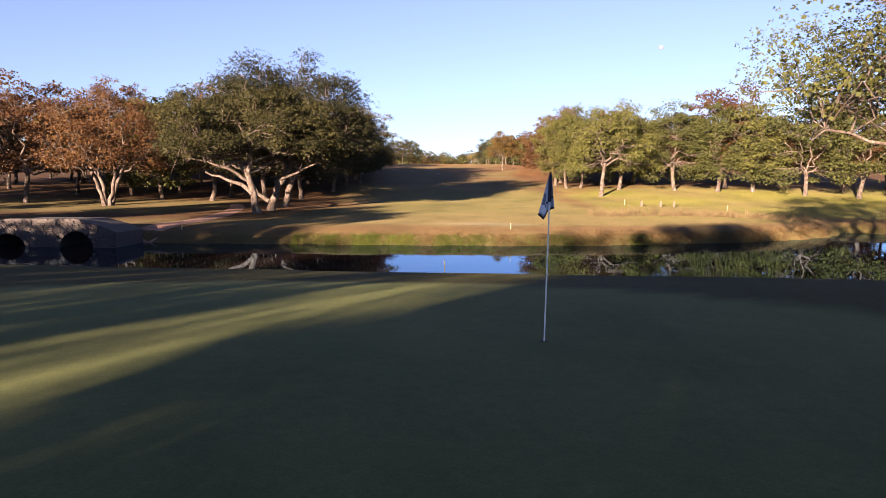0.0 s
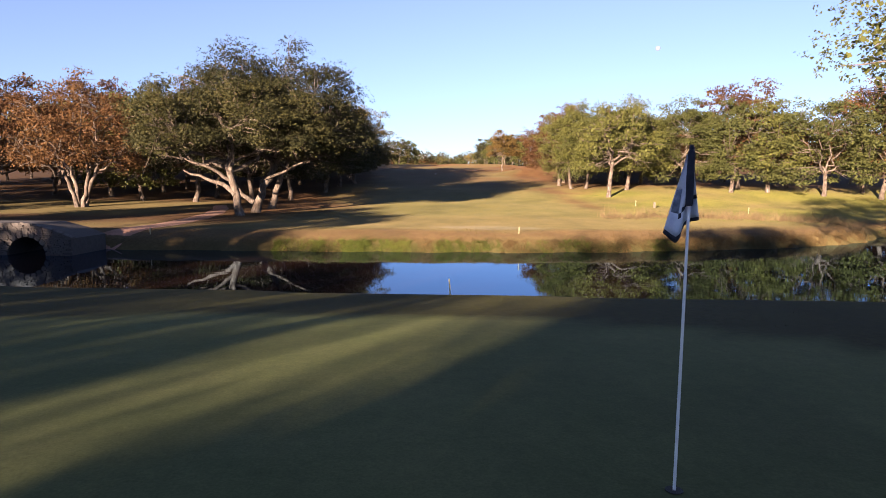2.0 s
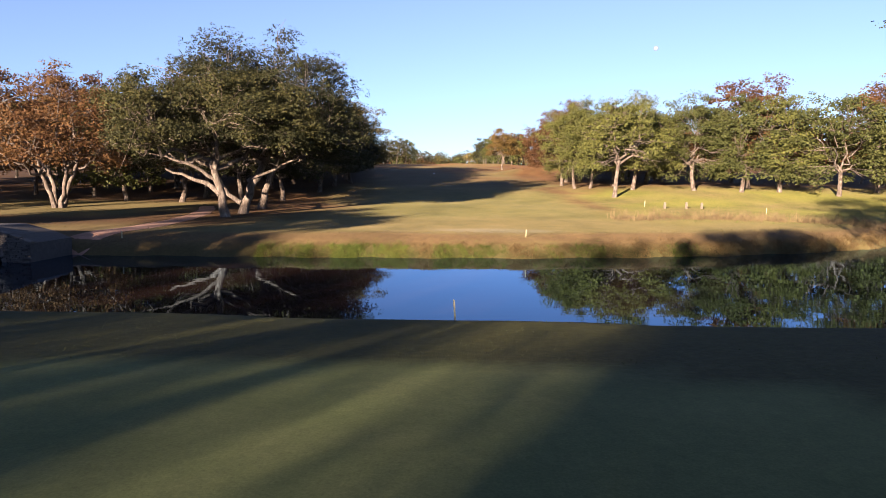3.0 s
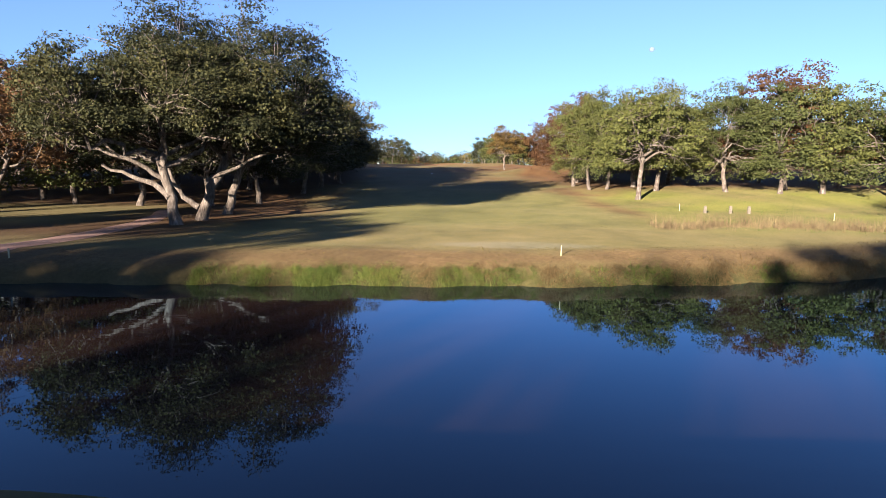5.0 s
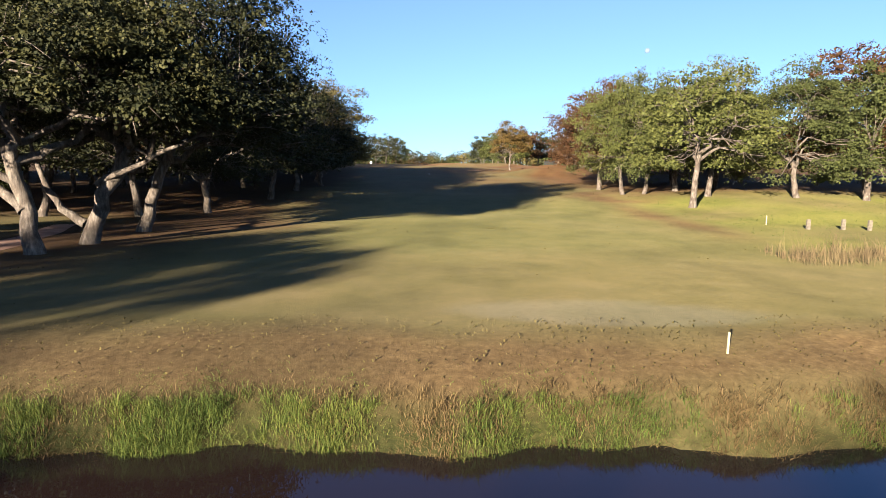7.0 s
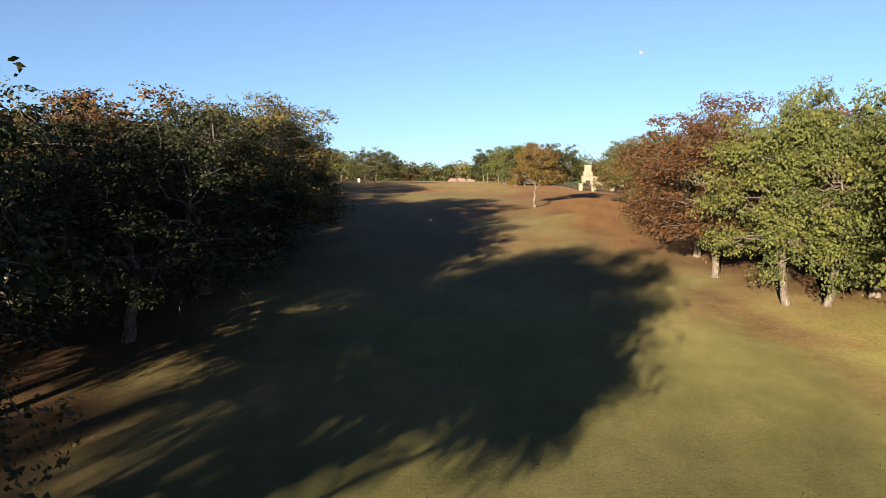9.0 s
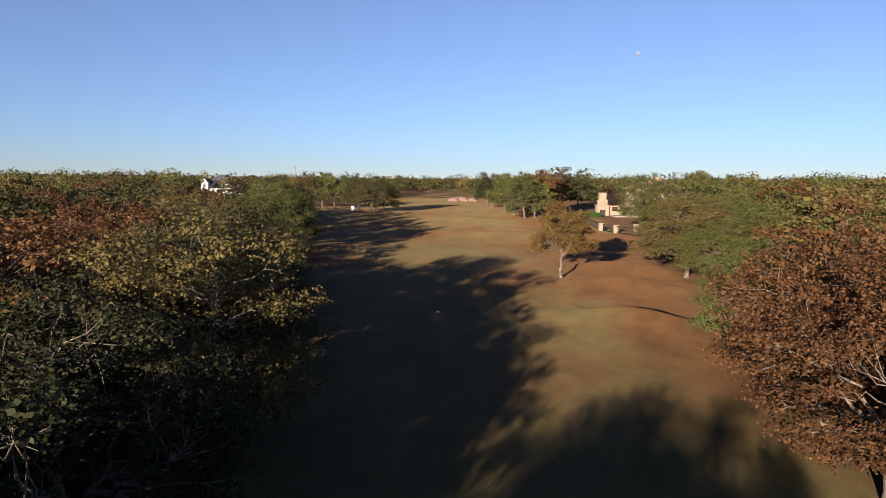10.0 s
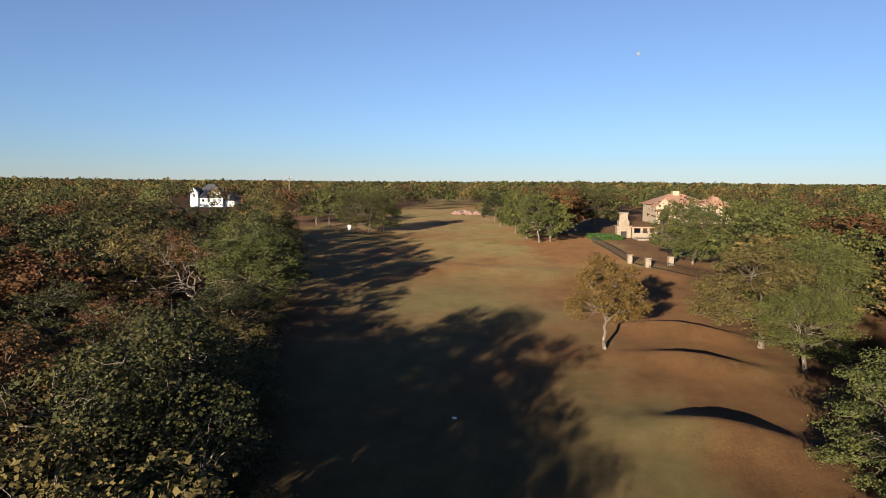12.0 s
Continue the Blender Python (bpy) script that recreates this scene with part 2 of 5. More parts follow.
DRYGRASS = leaf_material("dry_grass", (0.075, 0.045, 0.018), (0.165, 0.108, 0.042), (0.28, 0.205, 0.09), 0.25)
LAWN_LEAF = leaf_material("lawn_leaf", (0.02, 0.045, 0.01), (0.045, 0.09, 0.018), (0.08, 0.14, 0.03), 0.25)
MOONM, mn_, ml_, mb_ = material("moon_dust", 0.95)
mco = mn_.new("ShaderNodeTexCoord").outputs["Object"]
mno = noise_node(mn_, ml_, mco, 0.08, 4)
mra = ramp(mn_, [(0.4, (0.16, 0.17, 0.18)), (0.6, (0.24, 0.24, 0.25))])
ml_.new(mno.outputs[0], mra.inputs[0])
ml_.new(mra.outputs[0], mb_.inputs["Base Color"])
veil = mn_.new("ShaderNodeBsdfTransparent")
mmx = mn_.new("ShaderNodeMixShader")
mmx.inputs[0].default_value = 0.72
ml_.new(mb_.outputs[0], mmx.inputs[1])
ml_.new(veil.outputs[0], mmx.inputs[2])
ml_.new(mmx.outputs[0], mn_["Material Output"].inputs[0])

# ---- mesh helpers ----


def mesh_arrays(name, verts, faces, mat, smooth=False):
    me = bpy.data.meshes.new(name)
    me.from_pydata([tuple(v) for v in verts], [], [tuple(f) for f in faces])
    me.materials.append(mat)
    if smooth:
        me.polygons.foreach_set("use_smooth", [True] * len(me.polygons))
    me.update()
    return me


def quads_mesh(name, verts, mat):
    """A mesh of loose four-cornered leaves from an (n, 4, 3) array."""
    n = len(verts)
    me = bpy.data.meshes.new(name)
    me.vertices.add(n * 4)
    me.vertices.foreach_set("co", np.asarray(verts, dtype=np.float32).reshape(-1))
    me.loops.add(n * 4)
    me.loops.foreach_set("vertex_index", np.arange(n * 4, dtype=np.int32))
    me.polygons.add(n)
    me.polygons.foreach_set("loop_start", np.arange(0, n * 4, 4, dtype=np.int32))
    me.materials.append(mat)
    me.update(calc_edges=True)
    me.validate()
    return me


def part(name, bm, mat, parent, label=""):
    me = bpy.data.meshes.new(name)
    bm.to_mesh(me)
    bm.free()
    me.materials.append(mat)
    ob = new(name, me)
    ob.parent = parent
    if label:
        ob["label"] = label
    return ob


def part_mesh(name, me, parent, label=""):
    ob = new(name, me)
    ob.parent = parent
    if label:
        ob["label"] = label
    return ob


def box(bm, x0, x1, y0, y1, z0, z1, bev=0.0):
    r = bmesh.ops.create_cube(bm, size=1.0)
    vs = r["verts"]
    for v in vs:
        v.co = Vector(((x0 + x1) / 2 + v.co.x * (x1 - x0), (y0 + y1) / 2 + v.co.y * (y1 - y0), (z0 + z1) / 2 + v.co.z * (z1 - z0)))
    if bev:
        es = list({e for v in vs for e in v.link_edges})
        bmesh.ops.bevel(bm, geom=es, offset=bev, segments=2, affect="EDGES")
    return bm


def boxed(x0, x1, y0, y1, z0, z1, bev=0.0):
    return box(bmesh.new(), x0, x1, y0, y1, z0, z1, bev)


def tube_arrays(path, radii, sides, verts, faces):
    path = np.asarray(path, float)
    base = len(verts)
    for i, p in enumerate(path):
        d = path[min(i + 1, len(path) - 1)] - path[max(i - 1, 0)]
        d = d / (np.linalg.norm(d) + 1e-9)
        a = np.cross(d, (0.31, 0.87, 0.38) if abs(d[2]) > 0.8 else (0, 0, 1))
        a /= np.linalg.norm(a) + 1e-9
        b = np.cross(d, a)
        for k in range(sides):
            q = 2 * math.pi * k / sides
            verts.append(p + radii[i] * (math.cos(q) * a + math.sin(q) * b))
    for i in range(len(path) - 1):
        for k in range(sides):
            k2 = (k + 1) % sides
            faces.append((base + i * sides + k, base + i * sides + k2, base + (i + 1) * sides + k2, base + (i + 1) * sides + k))
    verts.append(path[-1])
    t = len(verts) - 1
    e = base + (len(path) - 1) * sides
    for k in range(sides):
        faces.append((e + k, e + (k + 1) % sides, t))


# ---- the lie of the land ----
PROFILE_Y = (-5000, -100, -40, 0, 7.8, 13, 18.4, 30, 43, 50, 63, 73, 86, 96, 115, 137, 152, 172, 184, 210, 250, 306, 500, 5000)
PROFILE_Z = (2.0, 0.8, 0.45, 0.12, 0.0, -0.25, -0.72, -0.98, -0.94, -0.87, -0.61, -0.34, 0.72, 1.15, 2.35, 3.85, 4.5, 5.15, 5.5, 6.3, 7.0, 7.6, 8.0, 8.0)
WATER_Z = -1.85
MOUNDS = ((11.3, 120.8, 1.15, 4.6, 2.3), (14.6, 134.2, 0.9, 4.6, 1.9), (16.6, 143.6, 1.0, 5.0, 1.8), (9.5, 172, 0.6, 6, 4), (-2, 176, 0.5, 7, 3))


def shore_far(x):
    return np.interp(x, (-80, -30, -24.5, -17.8, -8, -2.7, 4, 9, 14, 20, 26, 29, 33, 45, 90), (40, 38, 37, 36.2, 36.3, 36.5, 36.8, 37.6, 38.8, 41, 44.5, 48.5, 48, 46.5, 46)) + 0.18 * np.sin(x * 1.3) + 0.12 * np.sin(x * 3.1 + 1)


def shore_near(x):
    return np.interp(x, (-80, -20, 0, 10, 20, 30, 45, 90), (23.5, 22.6, 21.8, 21.5, 21.0, 20, 18, 15)) + 0.12 * np.sin(x * 0.9)


def smoothstep(a, b, v):
    t = np.clip((v - a) / (b - a), 0, 1)
    return t * t * (3 - 2 * t)


def wave(x, y, s, k=0.0):
    return np.sin(x * s + 1.3 * np.sin(y * s * 0.7 + k) + k) * np.cos(y * s * 0.9 + 0.8 * np.sin(x * s * 0.6 + 2 * k))


def height(x, y):
    x, y = np.asarray(x, float), np.asarray(y, float)
    z = np.interp(y, PROFILE_Y, PROFILE_Z)
    z = z + 0.09 * wave(x, y, 0.11, 0.4) * smoothstep(40, 60, y) + 0.25 * wave(x, y, 0.035, 1.7) * smoothstep(80, 140, y)
    z = z + smoothstep(12, 24, x) * 0.45 * smoothstep(66, 76, y) * (1 - smoothstep(92, 110, y))
    for mx, my, h, sx, sy in MOUNDS:
        z = z + h * np.exp(-((x - mx) / sx) ** 2 - ((y - my + 0.32 * (x - mx) + 0.02 * (x - mx) ** 2) / sy) ** 2)
    # woods beyond the fairway roll gently
    z = z + 2.5 * wave(x, y, 0.006, 0.9) * smoothstep(330, 700, y)
    yn, yf = shore_near(x), shore_far(x)
    near_bank = WATER_Z + 0.33 * (yn - y)
    df = y - yf
    far_bank = WATER_Z + 0.62 * (1 - np.exp(-np.maximum(df, 0) / 0.45)) + 0.10 * np.maximum(df, 0)
    land = np.where(y < (yn + yf) / 2, np.minimum(z, near_bank), np.minimum(z, far_bank))
    inside = np.minimum(y - yn, yf - y)
    pond = WATER_Z - np.clip(0.35 * inside, 0, 1.2)
    return np.where((inside > 0) & (np.abs(x) < 89), pond, land)


def gz(x, y):
    return float(height(x, y))


def spread(a, b, near_a, near_b, step, far):
    """Grid lines: even steps between near_a and near_b, growing outward to a and b."""
    mid = list(np.arange(near_a, near_b + 1e-6, step))
    s, v, up = step, near_b, []
    while v < b:
        s *= far
        v += s
        up.append(min(v, b))
    s, v, down = step, near_a, []
    while v > a:
        s *= far
        v -= s
        down.append(max(v, a))
    return np.array(down[::-1] + mid + up)


gx = spread(-4500, 4500, -40, 48, 0.7, 1.16)
gy = np.concatenate([spread(-900, 15.9, -6, 15.9, 0.8, 1.25), np.arange(16.2, 24, 0.3), np.arange(24.5, 35, 1.0), np.arange(35.2, 42, 0.16), np.arange(42.3, 60, 0.5), np.arange(60.7, 160, 0.8), spread(160, 4950, 161, 215, 1.2, 1.14)[1:]])
X, Y = np.meshgrid(gx, gy)
Z = height(X, Y)
nx, ny = len(gx), len(gy)
verts = np.stack([X, Y, Z], -1).reshape(-1, 3)
ii, jj = np.meshgrid(np.arange(nx - 1), np.arange(ny - 1))
a = (jj * nx + ii).reshape(-1)
gfaces = np.stack([a, a + 1, a + nx + 1, a + nx], -1)
gme = bpy.data.meshes.new("ground")
gme.vertices.add(len(verts))
gme.vertices.foreach_set("co", verts.astype(np.float32).reshape(-1))
gme.loops.add(len(gfaces) * 4)
gme.loops.foreach_set("vertex_index", gfaces.astype(np.int32).reshape(-1))
gme.polygons.add(len(gfaces))
gme.polygons.foreach_set("loop_start", np.arange(0, len(gfaces) * 4, 4, dtype=np.int32))
gme.polygons.foreach_set("use_smooth", np.ones(len(gfaces), dtype=bool))
gme.update(calc_edges=True)
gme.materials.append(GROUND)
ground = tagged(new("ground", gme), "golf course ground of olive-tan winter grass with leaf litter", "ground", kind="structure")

x_, y_ = verts[:, 0], verts[:, 1]
wob = 0.5 * wave(x_, y_, 0.45, 0.3) + 0.3 * wave(x_, y_, 1.1, 1.1)
EDGE_L_Y = (40, 50, 60, 75, 110, 140, 170, 200, 240, 300, 330)
EDGE_L_X = (-13, -12, -12, -12, -13, -18, -26, -32, -38, -30, -20)
EDGE_R_Y = (45, 60, 76, 85, 101, 115, 125, 140, 160, 175)
EDGE_R_X = (40, 32, 20, 17, 15.5, 18, 22, 24, 26, 30)
el = np.interp(y_, EDGE_L_Y, EDGE_L_X)
er = np.interp(y_, EDGE_R_Y, EDGE_R_X)
zones = {
    "hollow": smoothstep(46, 56, y_ + 3 * wob) * (1 - smoothstep(76, 92, y_ + 4 * wob)) * smoothstep(-11, -6, x_ + wob) * (1 - smoothstep(8, 13, x_ + wob)),
    # albedo cut up the fairway, so the tree shade there comes out darker
    "far_shade_dim": smoothstep(80, 100, y_ + 4 * wob) * (1 - smoothstep(150, 190, y_)),
    "green": 1 - smoothstep(0.96, 1.02, ((x_ + 1.0) / 11.5) ** 2 + ((y_ - 3.5) / 11.2) ** 2),
    "fringe": 1 - smoothstep(20.5, 22.5, y_ + 0.5 * wob),
    "litter": np.maximum(smoothstep(-2, 5, el - x_ + 3.5 * np.exp(-((y_ - 63) / 7) ** 2) + 2.2 * wob), 0) * smoothstep(38, 46, y_ + wob),
    "lush": np.clip(0.72 + 0.55 * wave(x_, y_, 0.31, 0.8) + 0.35 * wob, 0.15, 1) * smoothstep(9, 17, x_ + 1.5 * wob) * smoothstep(44, 52, y_ + wob) * (1 - smoothstep(80, 90, y_ + 2 * wob)),
    "red": np.clip(smoothstep(88, 112, y_ + 3 * wob) * (0.42 + 0.38 * wave(x_, y_, 0.16, 2.0) + 0.30 * wob + 0.75 * smoothstep(6, 16, x_ + 2 * wob)) - 0.5 * np.exp(-((x_ - 8) / 4) ** 2 - ((y_ - 116) / 6) ** 2) - 0.7 * smoothstep(20, 26, x_) * smoothstep(172, 182, y_), 0, 0.95),
    "soil": np.clip(1.1 - np.abs(y_ - shore_far(x_) - 1.7) / 2.2 + 0.4 * wob, 0, 0.85) + np.clip(0.75 - np.abs(x_ - 12.2 + 0.03 * (y_ - 70)) / 2.2 + 0.55 * wob, 0, 0.85) * smoothstep(54, 62, y_) * (1 - smoothstep(84, 94, y_)) + np.clip(0.75 - ((x_ - 13) / 5.5) ** 2 - ((y_ - 87) / 9) ** 2 + 0.7 * wob, 0, 0.65),
    "bank": smoothstep(-11, -8, x_) * np.clip(0.9 - np.abs(y_ - shore_far(x_) - 0.1) / 0.6 + 0.45 * wob, 0, 1) * (1 - 0.5 * smoothstep(6, 14, x_)),
    "frost": np.clip(0.8 - (((x_ - 2.5) / 4.5) ** 2 + ((y_ - 41.6) / 1.5) ** 2) + 0.45 * wob, 0, 0.3),
}
lawn = smoothstep(19, 25, -x_ + 1.5 * wob) * smoothstep(48, 52, y_ + wob) * (1 - smoothstep(63, 70, y_ + 2 * wob))
zones["litter"] = np.clip((1 - 0.85 * lawn) * zones["litter"] + smoothstep(-6, 1, x_ - er + 2.5 * wob) * smoothstep(80, 90, y_ + wob), 0, 1)
for zname, val in zones.items():
    at = gme.attributes.new(zname, "FLOAT", "POINT")
    at.data.foreach_set("value", np.clip(val, 0, 1).astype(np.float32))

# ---- pond ----
wv = [(-88, 10, WATER_Z), (88, 10, WATER_Z), (88, 52, WATER_Z), (-88, 52, WATER_Z)]
water = tagged(new("water", mesh_arrays("water", wv, [(0, 1, 2, 3)], WATER)), "still dark pond water mirroring trees and sky", "water", kind="structure")

# ---- moon ----
bm = bmesh.new()
bmesh.ops.create_icosphere(bm, subdivisions=3, radius=18)
me = bpy.data.meshes.new("moon")
bm.to_mesh(me)
bm.free()
me.materials.append(MOONM)
me.polygons.foreach_set("use_smooth", [True] * len(me.polygons))
moon = tagged(new("moon", me), "pale daytime moon in the clear blue sky", "moon", kind="structure")
moon.location = (1294.4, 4500, 898.7)

# ---- trees ----


def build_oak(seed, H, R, trunk_h, r0, nclump, per, leaf, kind, lean=(0, 0), bottom=0.30, stems=1, bare=0.0, drop=0.5, extra=()):
    """Meshes of one oak: a bole with forking limbs, and a crown of leaf clumps round the twig ends."""
    g = np.random.default_rng(seed)
    zc = trunk_h + (1.3 if nclump > 130 else 0.6)
    # clump centres in a lumpy dome
    cl = []
    lob = g.uniform(0, 6.28, 4)
    while len(cl) < nclump:
        up = g.uniform(-bottom, 1)
        ang = g.uniform(0, 6.283)
        soft_ = 0.65 if nclump < 120 else 0.8
        lim = 0.90 + 0.11 * soft_ * math.sin(2 * ang + lob[0]) + 0.12 * soft_ * math.sin(3 * ang + lob[1] + 2.5 * up) + 0.08 * soft_ * math.sin(5 * ang + lob[2] + 4 * up)
        out_ = lim * g.uniform(0.05 if nclump > 105 or bare > 0.1 else 0.25, 1.0) ** 0.333
        rr = math.sqrt(1 - abs(up) ** 2.6) * out_
        p = np.array([math.cos(ang) * rr, math.sin(ang) * rr, up * out_])
        if (p[2] < 0.28 and rr < 0.58) or (nclump > 150 and p[2] < 0.38 and rr < 0.68):
            continue
        sh = 0.65 if nclump > 150 else 1.3
        c = np.array([p[0] * R + lean[0] * sh, p[1] * R * (0.86 if nclump > 150 else 1.0) + lean[1] * sh, zc + (p[2] * (H - zc) if p[2] > 0 else p[2] / bottom * drop)])
        if all(np.linalg.norm(c - o) > 0.16 * R for o in cl[-40:]):
            cl.append(c)
    cl = np.array(cl)
    verts, faces = [], []
    nodes = []
    for st in range(stems):
        off = np.array([0, 0, 0.0])
        ln = np.array([lean[0], lean[1], 0.0])
        if stems > 1:
            q = 6.28 * st / stems + 0.5
            ln = ln + np.array([math.cos(q), math.sin(q), 0]) * trunk_h * 0.35
            off = np.array([math.cos(q), math.sin(q), 0]) * r0 * 0.9
        top = off + ln + np.array([0, 0, trunk_h])
        rs = r0 if stems == 1 else r0 * 0.62
        tp, tr = [], []
        for i in range(8):
            t = i / 7
            w = np.array([g.normal(0, 0.05), g.normal(0, 0.05), 0]) * trunk_h * 0.35 * (0 < i < 7)
            tp.append(off + np.array([ln[0] * t ** 1.4, ln[1] * t ** 1.4, -0.45 + (trunk_h + 0.45) * t]) + w)
            tr.append(rs * (1.0 + 0.42 * (max(0, 0.30 - t) / 0.30) ** 1.5) * (1 - 0.30 * t))
        tube_arrays(tp, tr, 10, verts, faces)
        nl = 6 if stems == 1 else 3
        a0 = g.uniform(0, 6.28) if stems == 1 else q - 0.8
        for k in range(nl):
            az = a0 + (6.28 / nl if stems == 1 else 0.8) * k + g.normal(0, 0.2)
            el = g.uniform(0.25, 0.95) if k else 1.3
            reach = R * g.uniform(0.62, 0.82)
            end = top + np.array([math.cos(az) * math.cos(el) * reach, math.sin(az) * math.cos(el) * reach, math.sin(el) * (H - trunk_h) * 0.62])
            start = tp[-1 if k % 2 == 0 else -2]
            pts, rad = [], []
            rb = rs * (g.uniform(0.42, 0.60) if nclump > 105 or bare > 0.1 else g.uniform(0.30, 0.44))
            for i in range(9):
                t = i / 8
                w = np.array([g.normal(0, 1), g.normal(0, 1), g.normal(0, 1)]) * 0.055 * R * (0 < i) * t ** 0.4
                sag = np.array([0, 0, math.sin(t * 3.14) * -0.03 * R])
                pts.append(start + (end - start) * t + w + sag)
                rad.append(rb * (1 - 0.8 * t) + 0.02)
            tube_arrays(pts, rad, 7 if leaf < 0.3 else 5, verts, faces)
            nodes += [(p_, r_) for p_, r_ in zip(pts[2:], rad[2:])]
    for pts, rb in extra:
        fine_ = []
        for i in range(len(pts) - 1):
            for t in (0, 0.33, 0.67):
                fine_.append(np.array(pts[i]) * (1 - t) + np.array(pts[i + 1]) * t + g.normal(0, 0.05, 3) * (i + t > 0))
        fine_.append(np.array(pts[-1]))
        rad = [rb * (1 - 0.75 * i / (len(fine_) - 1)) + 0.02 for i in range(len(fine_))]
        tube_arrays(fine_, rad, 8, verts, faces)
        nodes += list(zip(fine_[4:], rad[4:]))
    npos = np.array([p for p, _ in nodes])
    for c in cl:
        d = np.linalg.norm(npos - c, axis=1)
        order = np.argsort(d + np.maximum(0, npos[:, 2] - c[2]) * 1.0)
        k = int(order[0])
        s, rb = nodes[k]
        pts, rad = [], []
        for i in range(5):
            t = i / 4
            w = g.normal(0, 1, 3) * 0.03 * R * (0 < i)
            pts.append(s + (c - s) * t + w)
            rad.append(min(rb * 0.6, 0.10 if nclump > 105 else 0.05) * (1 - 0.75 * t) + 0.008)
        if leaf > 0.195:
            pts, rad = pts[::2], rad[::2]
        tube_arrays(pts, rad, 4 if leaf < 0.195 else 3, verts, faces)
        for _ in range(2 if nclump > 105 else 1 if leaf < 0.3 else 0):
            tip = c + g.normal(0, 1, 3) * 0.09 * R
            tube_arrays([pts[-2], (pts[-2] + tip) / 2 + g.normal(0, 1, 3) * 0.1, tip], [0.028, 0.018, 0.007], 3, verts, faces)
    trunk_me = mesh_arrays("trunk", verts, faces, BARK, True)
    # leaves
    keep = g.random(len(cl)) >= bare
    out = []
    rc = (0.185 if nclump > 150 else 0.205 if leaf < 0.16 else 0.195) * R
    for c in cl[keep]:
        r_ = rc * g.uniform(0.65, 1.3)
        # sprigs over the upper shell of the clump, each a small bunch of leaves
        k = max(3, int(per * g.uniform(0.6, 1.3) / 7))
        d = g.normal(0, 1, (k, 3))
        d[:, 2] = np.where(d[:, 2] < -0.5, -0.6 * d[:, 2], d[:, 2])
        d /= np.linalg.norm(d, axis=1)[:, None]
        sprig = c + d * (r_ * g.uniform(0.35, 1.08, k) ** 0.7)[:, None] * np.array([1.12, 1.12, 0.74])
        n = k * 7
        d = np.repeat(d, 7, axis=0)
        pos = np.repeat(sprig, 7, axis=0) + g.normal(0, 0.62 * leaf, (n, 3)) * np.array([1.2, 1.2, 0.75])
        nor = d * 0.55 + g.normal(0, 0.5, (n, 3)) + np.array([0, 0, 0.45])
        nor /= np.linalg.norm(nor, axis=1)[:, None]
        t = np.cross(nor, g.normal(0, 1, (n, 3)))
        t /= np.linalg.norm(t, axis=1)[:, None] + 1e-9
        b = np.cross(nor, t)
        s = leaf * g.uniform(0.55, 1.3, n)[:, None]
        out.append(np.stack([pos - t * s * 0.5, pos + b * s * 0.34 + nor * s * 0.08, pos + t * s * 0.5, pos - b * s * 0.34 + nor * s * 0.08], 1))
        # larger leaf quads added inside the clump, mostly hidden, to block light
        n = 4 if bare > 0.5 else 9 if leaf > 0.3 else 75 if nclump > 150 else 40 if nclump > 105 else 48 if leaf < 0.16 else 22
        pos = c + g.normal(0, 1, (n, 3)) * r_ * np.array([0.27, 0.27, 0.20])
        t = g.normal(0, 1, (n, 3))
        t /= np.linalg.norm(t, axis=1)[:, None]
        b = np.cross(t, g.normal(0, 1, (n, 3)))
        b /= np.linalg.norm(b, axis=1)[:, None] + 1e-9
        s = r_ * g.uniform(0.35, 0.75, n)[:, None] if leaf > 0.3 else (g.uniform(0.13, 0.20, n) if leaf < 0.13 else g.uniform(0.15, 0.24, n) if leaf < 0.16 else g.uniform(0.22, 0.34, n))[:, None]
        out.append(np.stack([pos - t * s * 0.5, pos + b * s * 0.42, pos + t * s * 0.5, pos - b * s * 0.42], 1))
    crown_me = quads_mesh("crown", np.concatenate(out), LEAF[kind])
    return trunk_me, crown_me


def oak(meshes, label, group=""):
    root = tagged(new("oak_tree"), label, "tree", group)
    part_mesh("trunk", meshes[0], root)
    part_mesh("crown", meshes[1], root)
    return root


def put_oak(meshes, x, y, s, rz, label, group="", sz=None):
    ob = oak(meshes, label, group)
    ob.matrix_basis = pose(x, y, gz(x, y), 0, 0, rz) @ Matrix.Diagonal((s, s, sz or s, 1))
    return ob


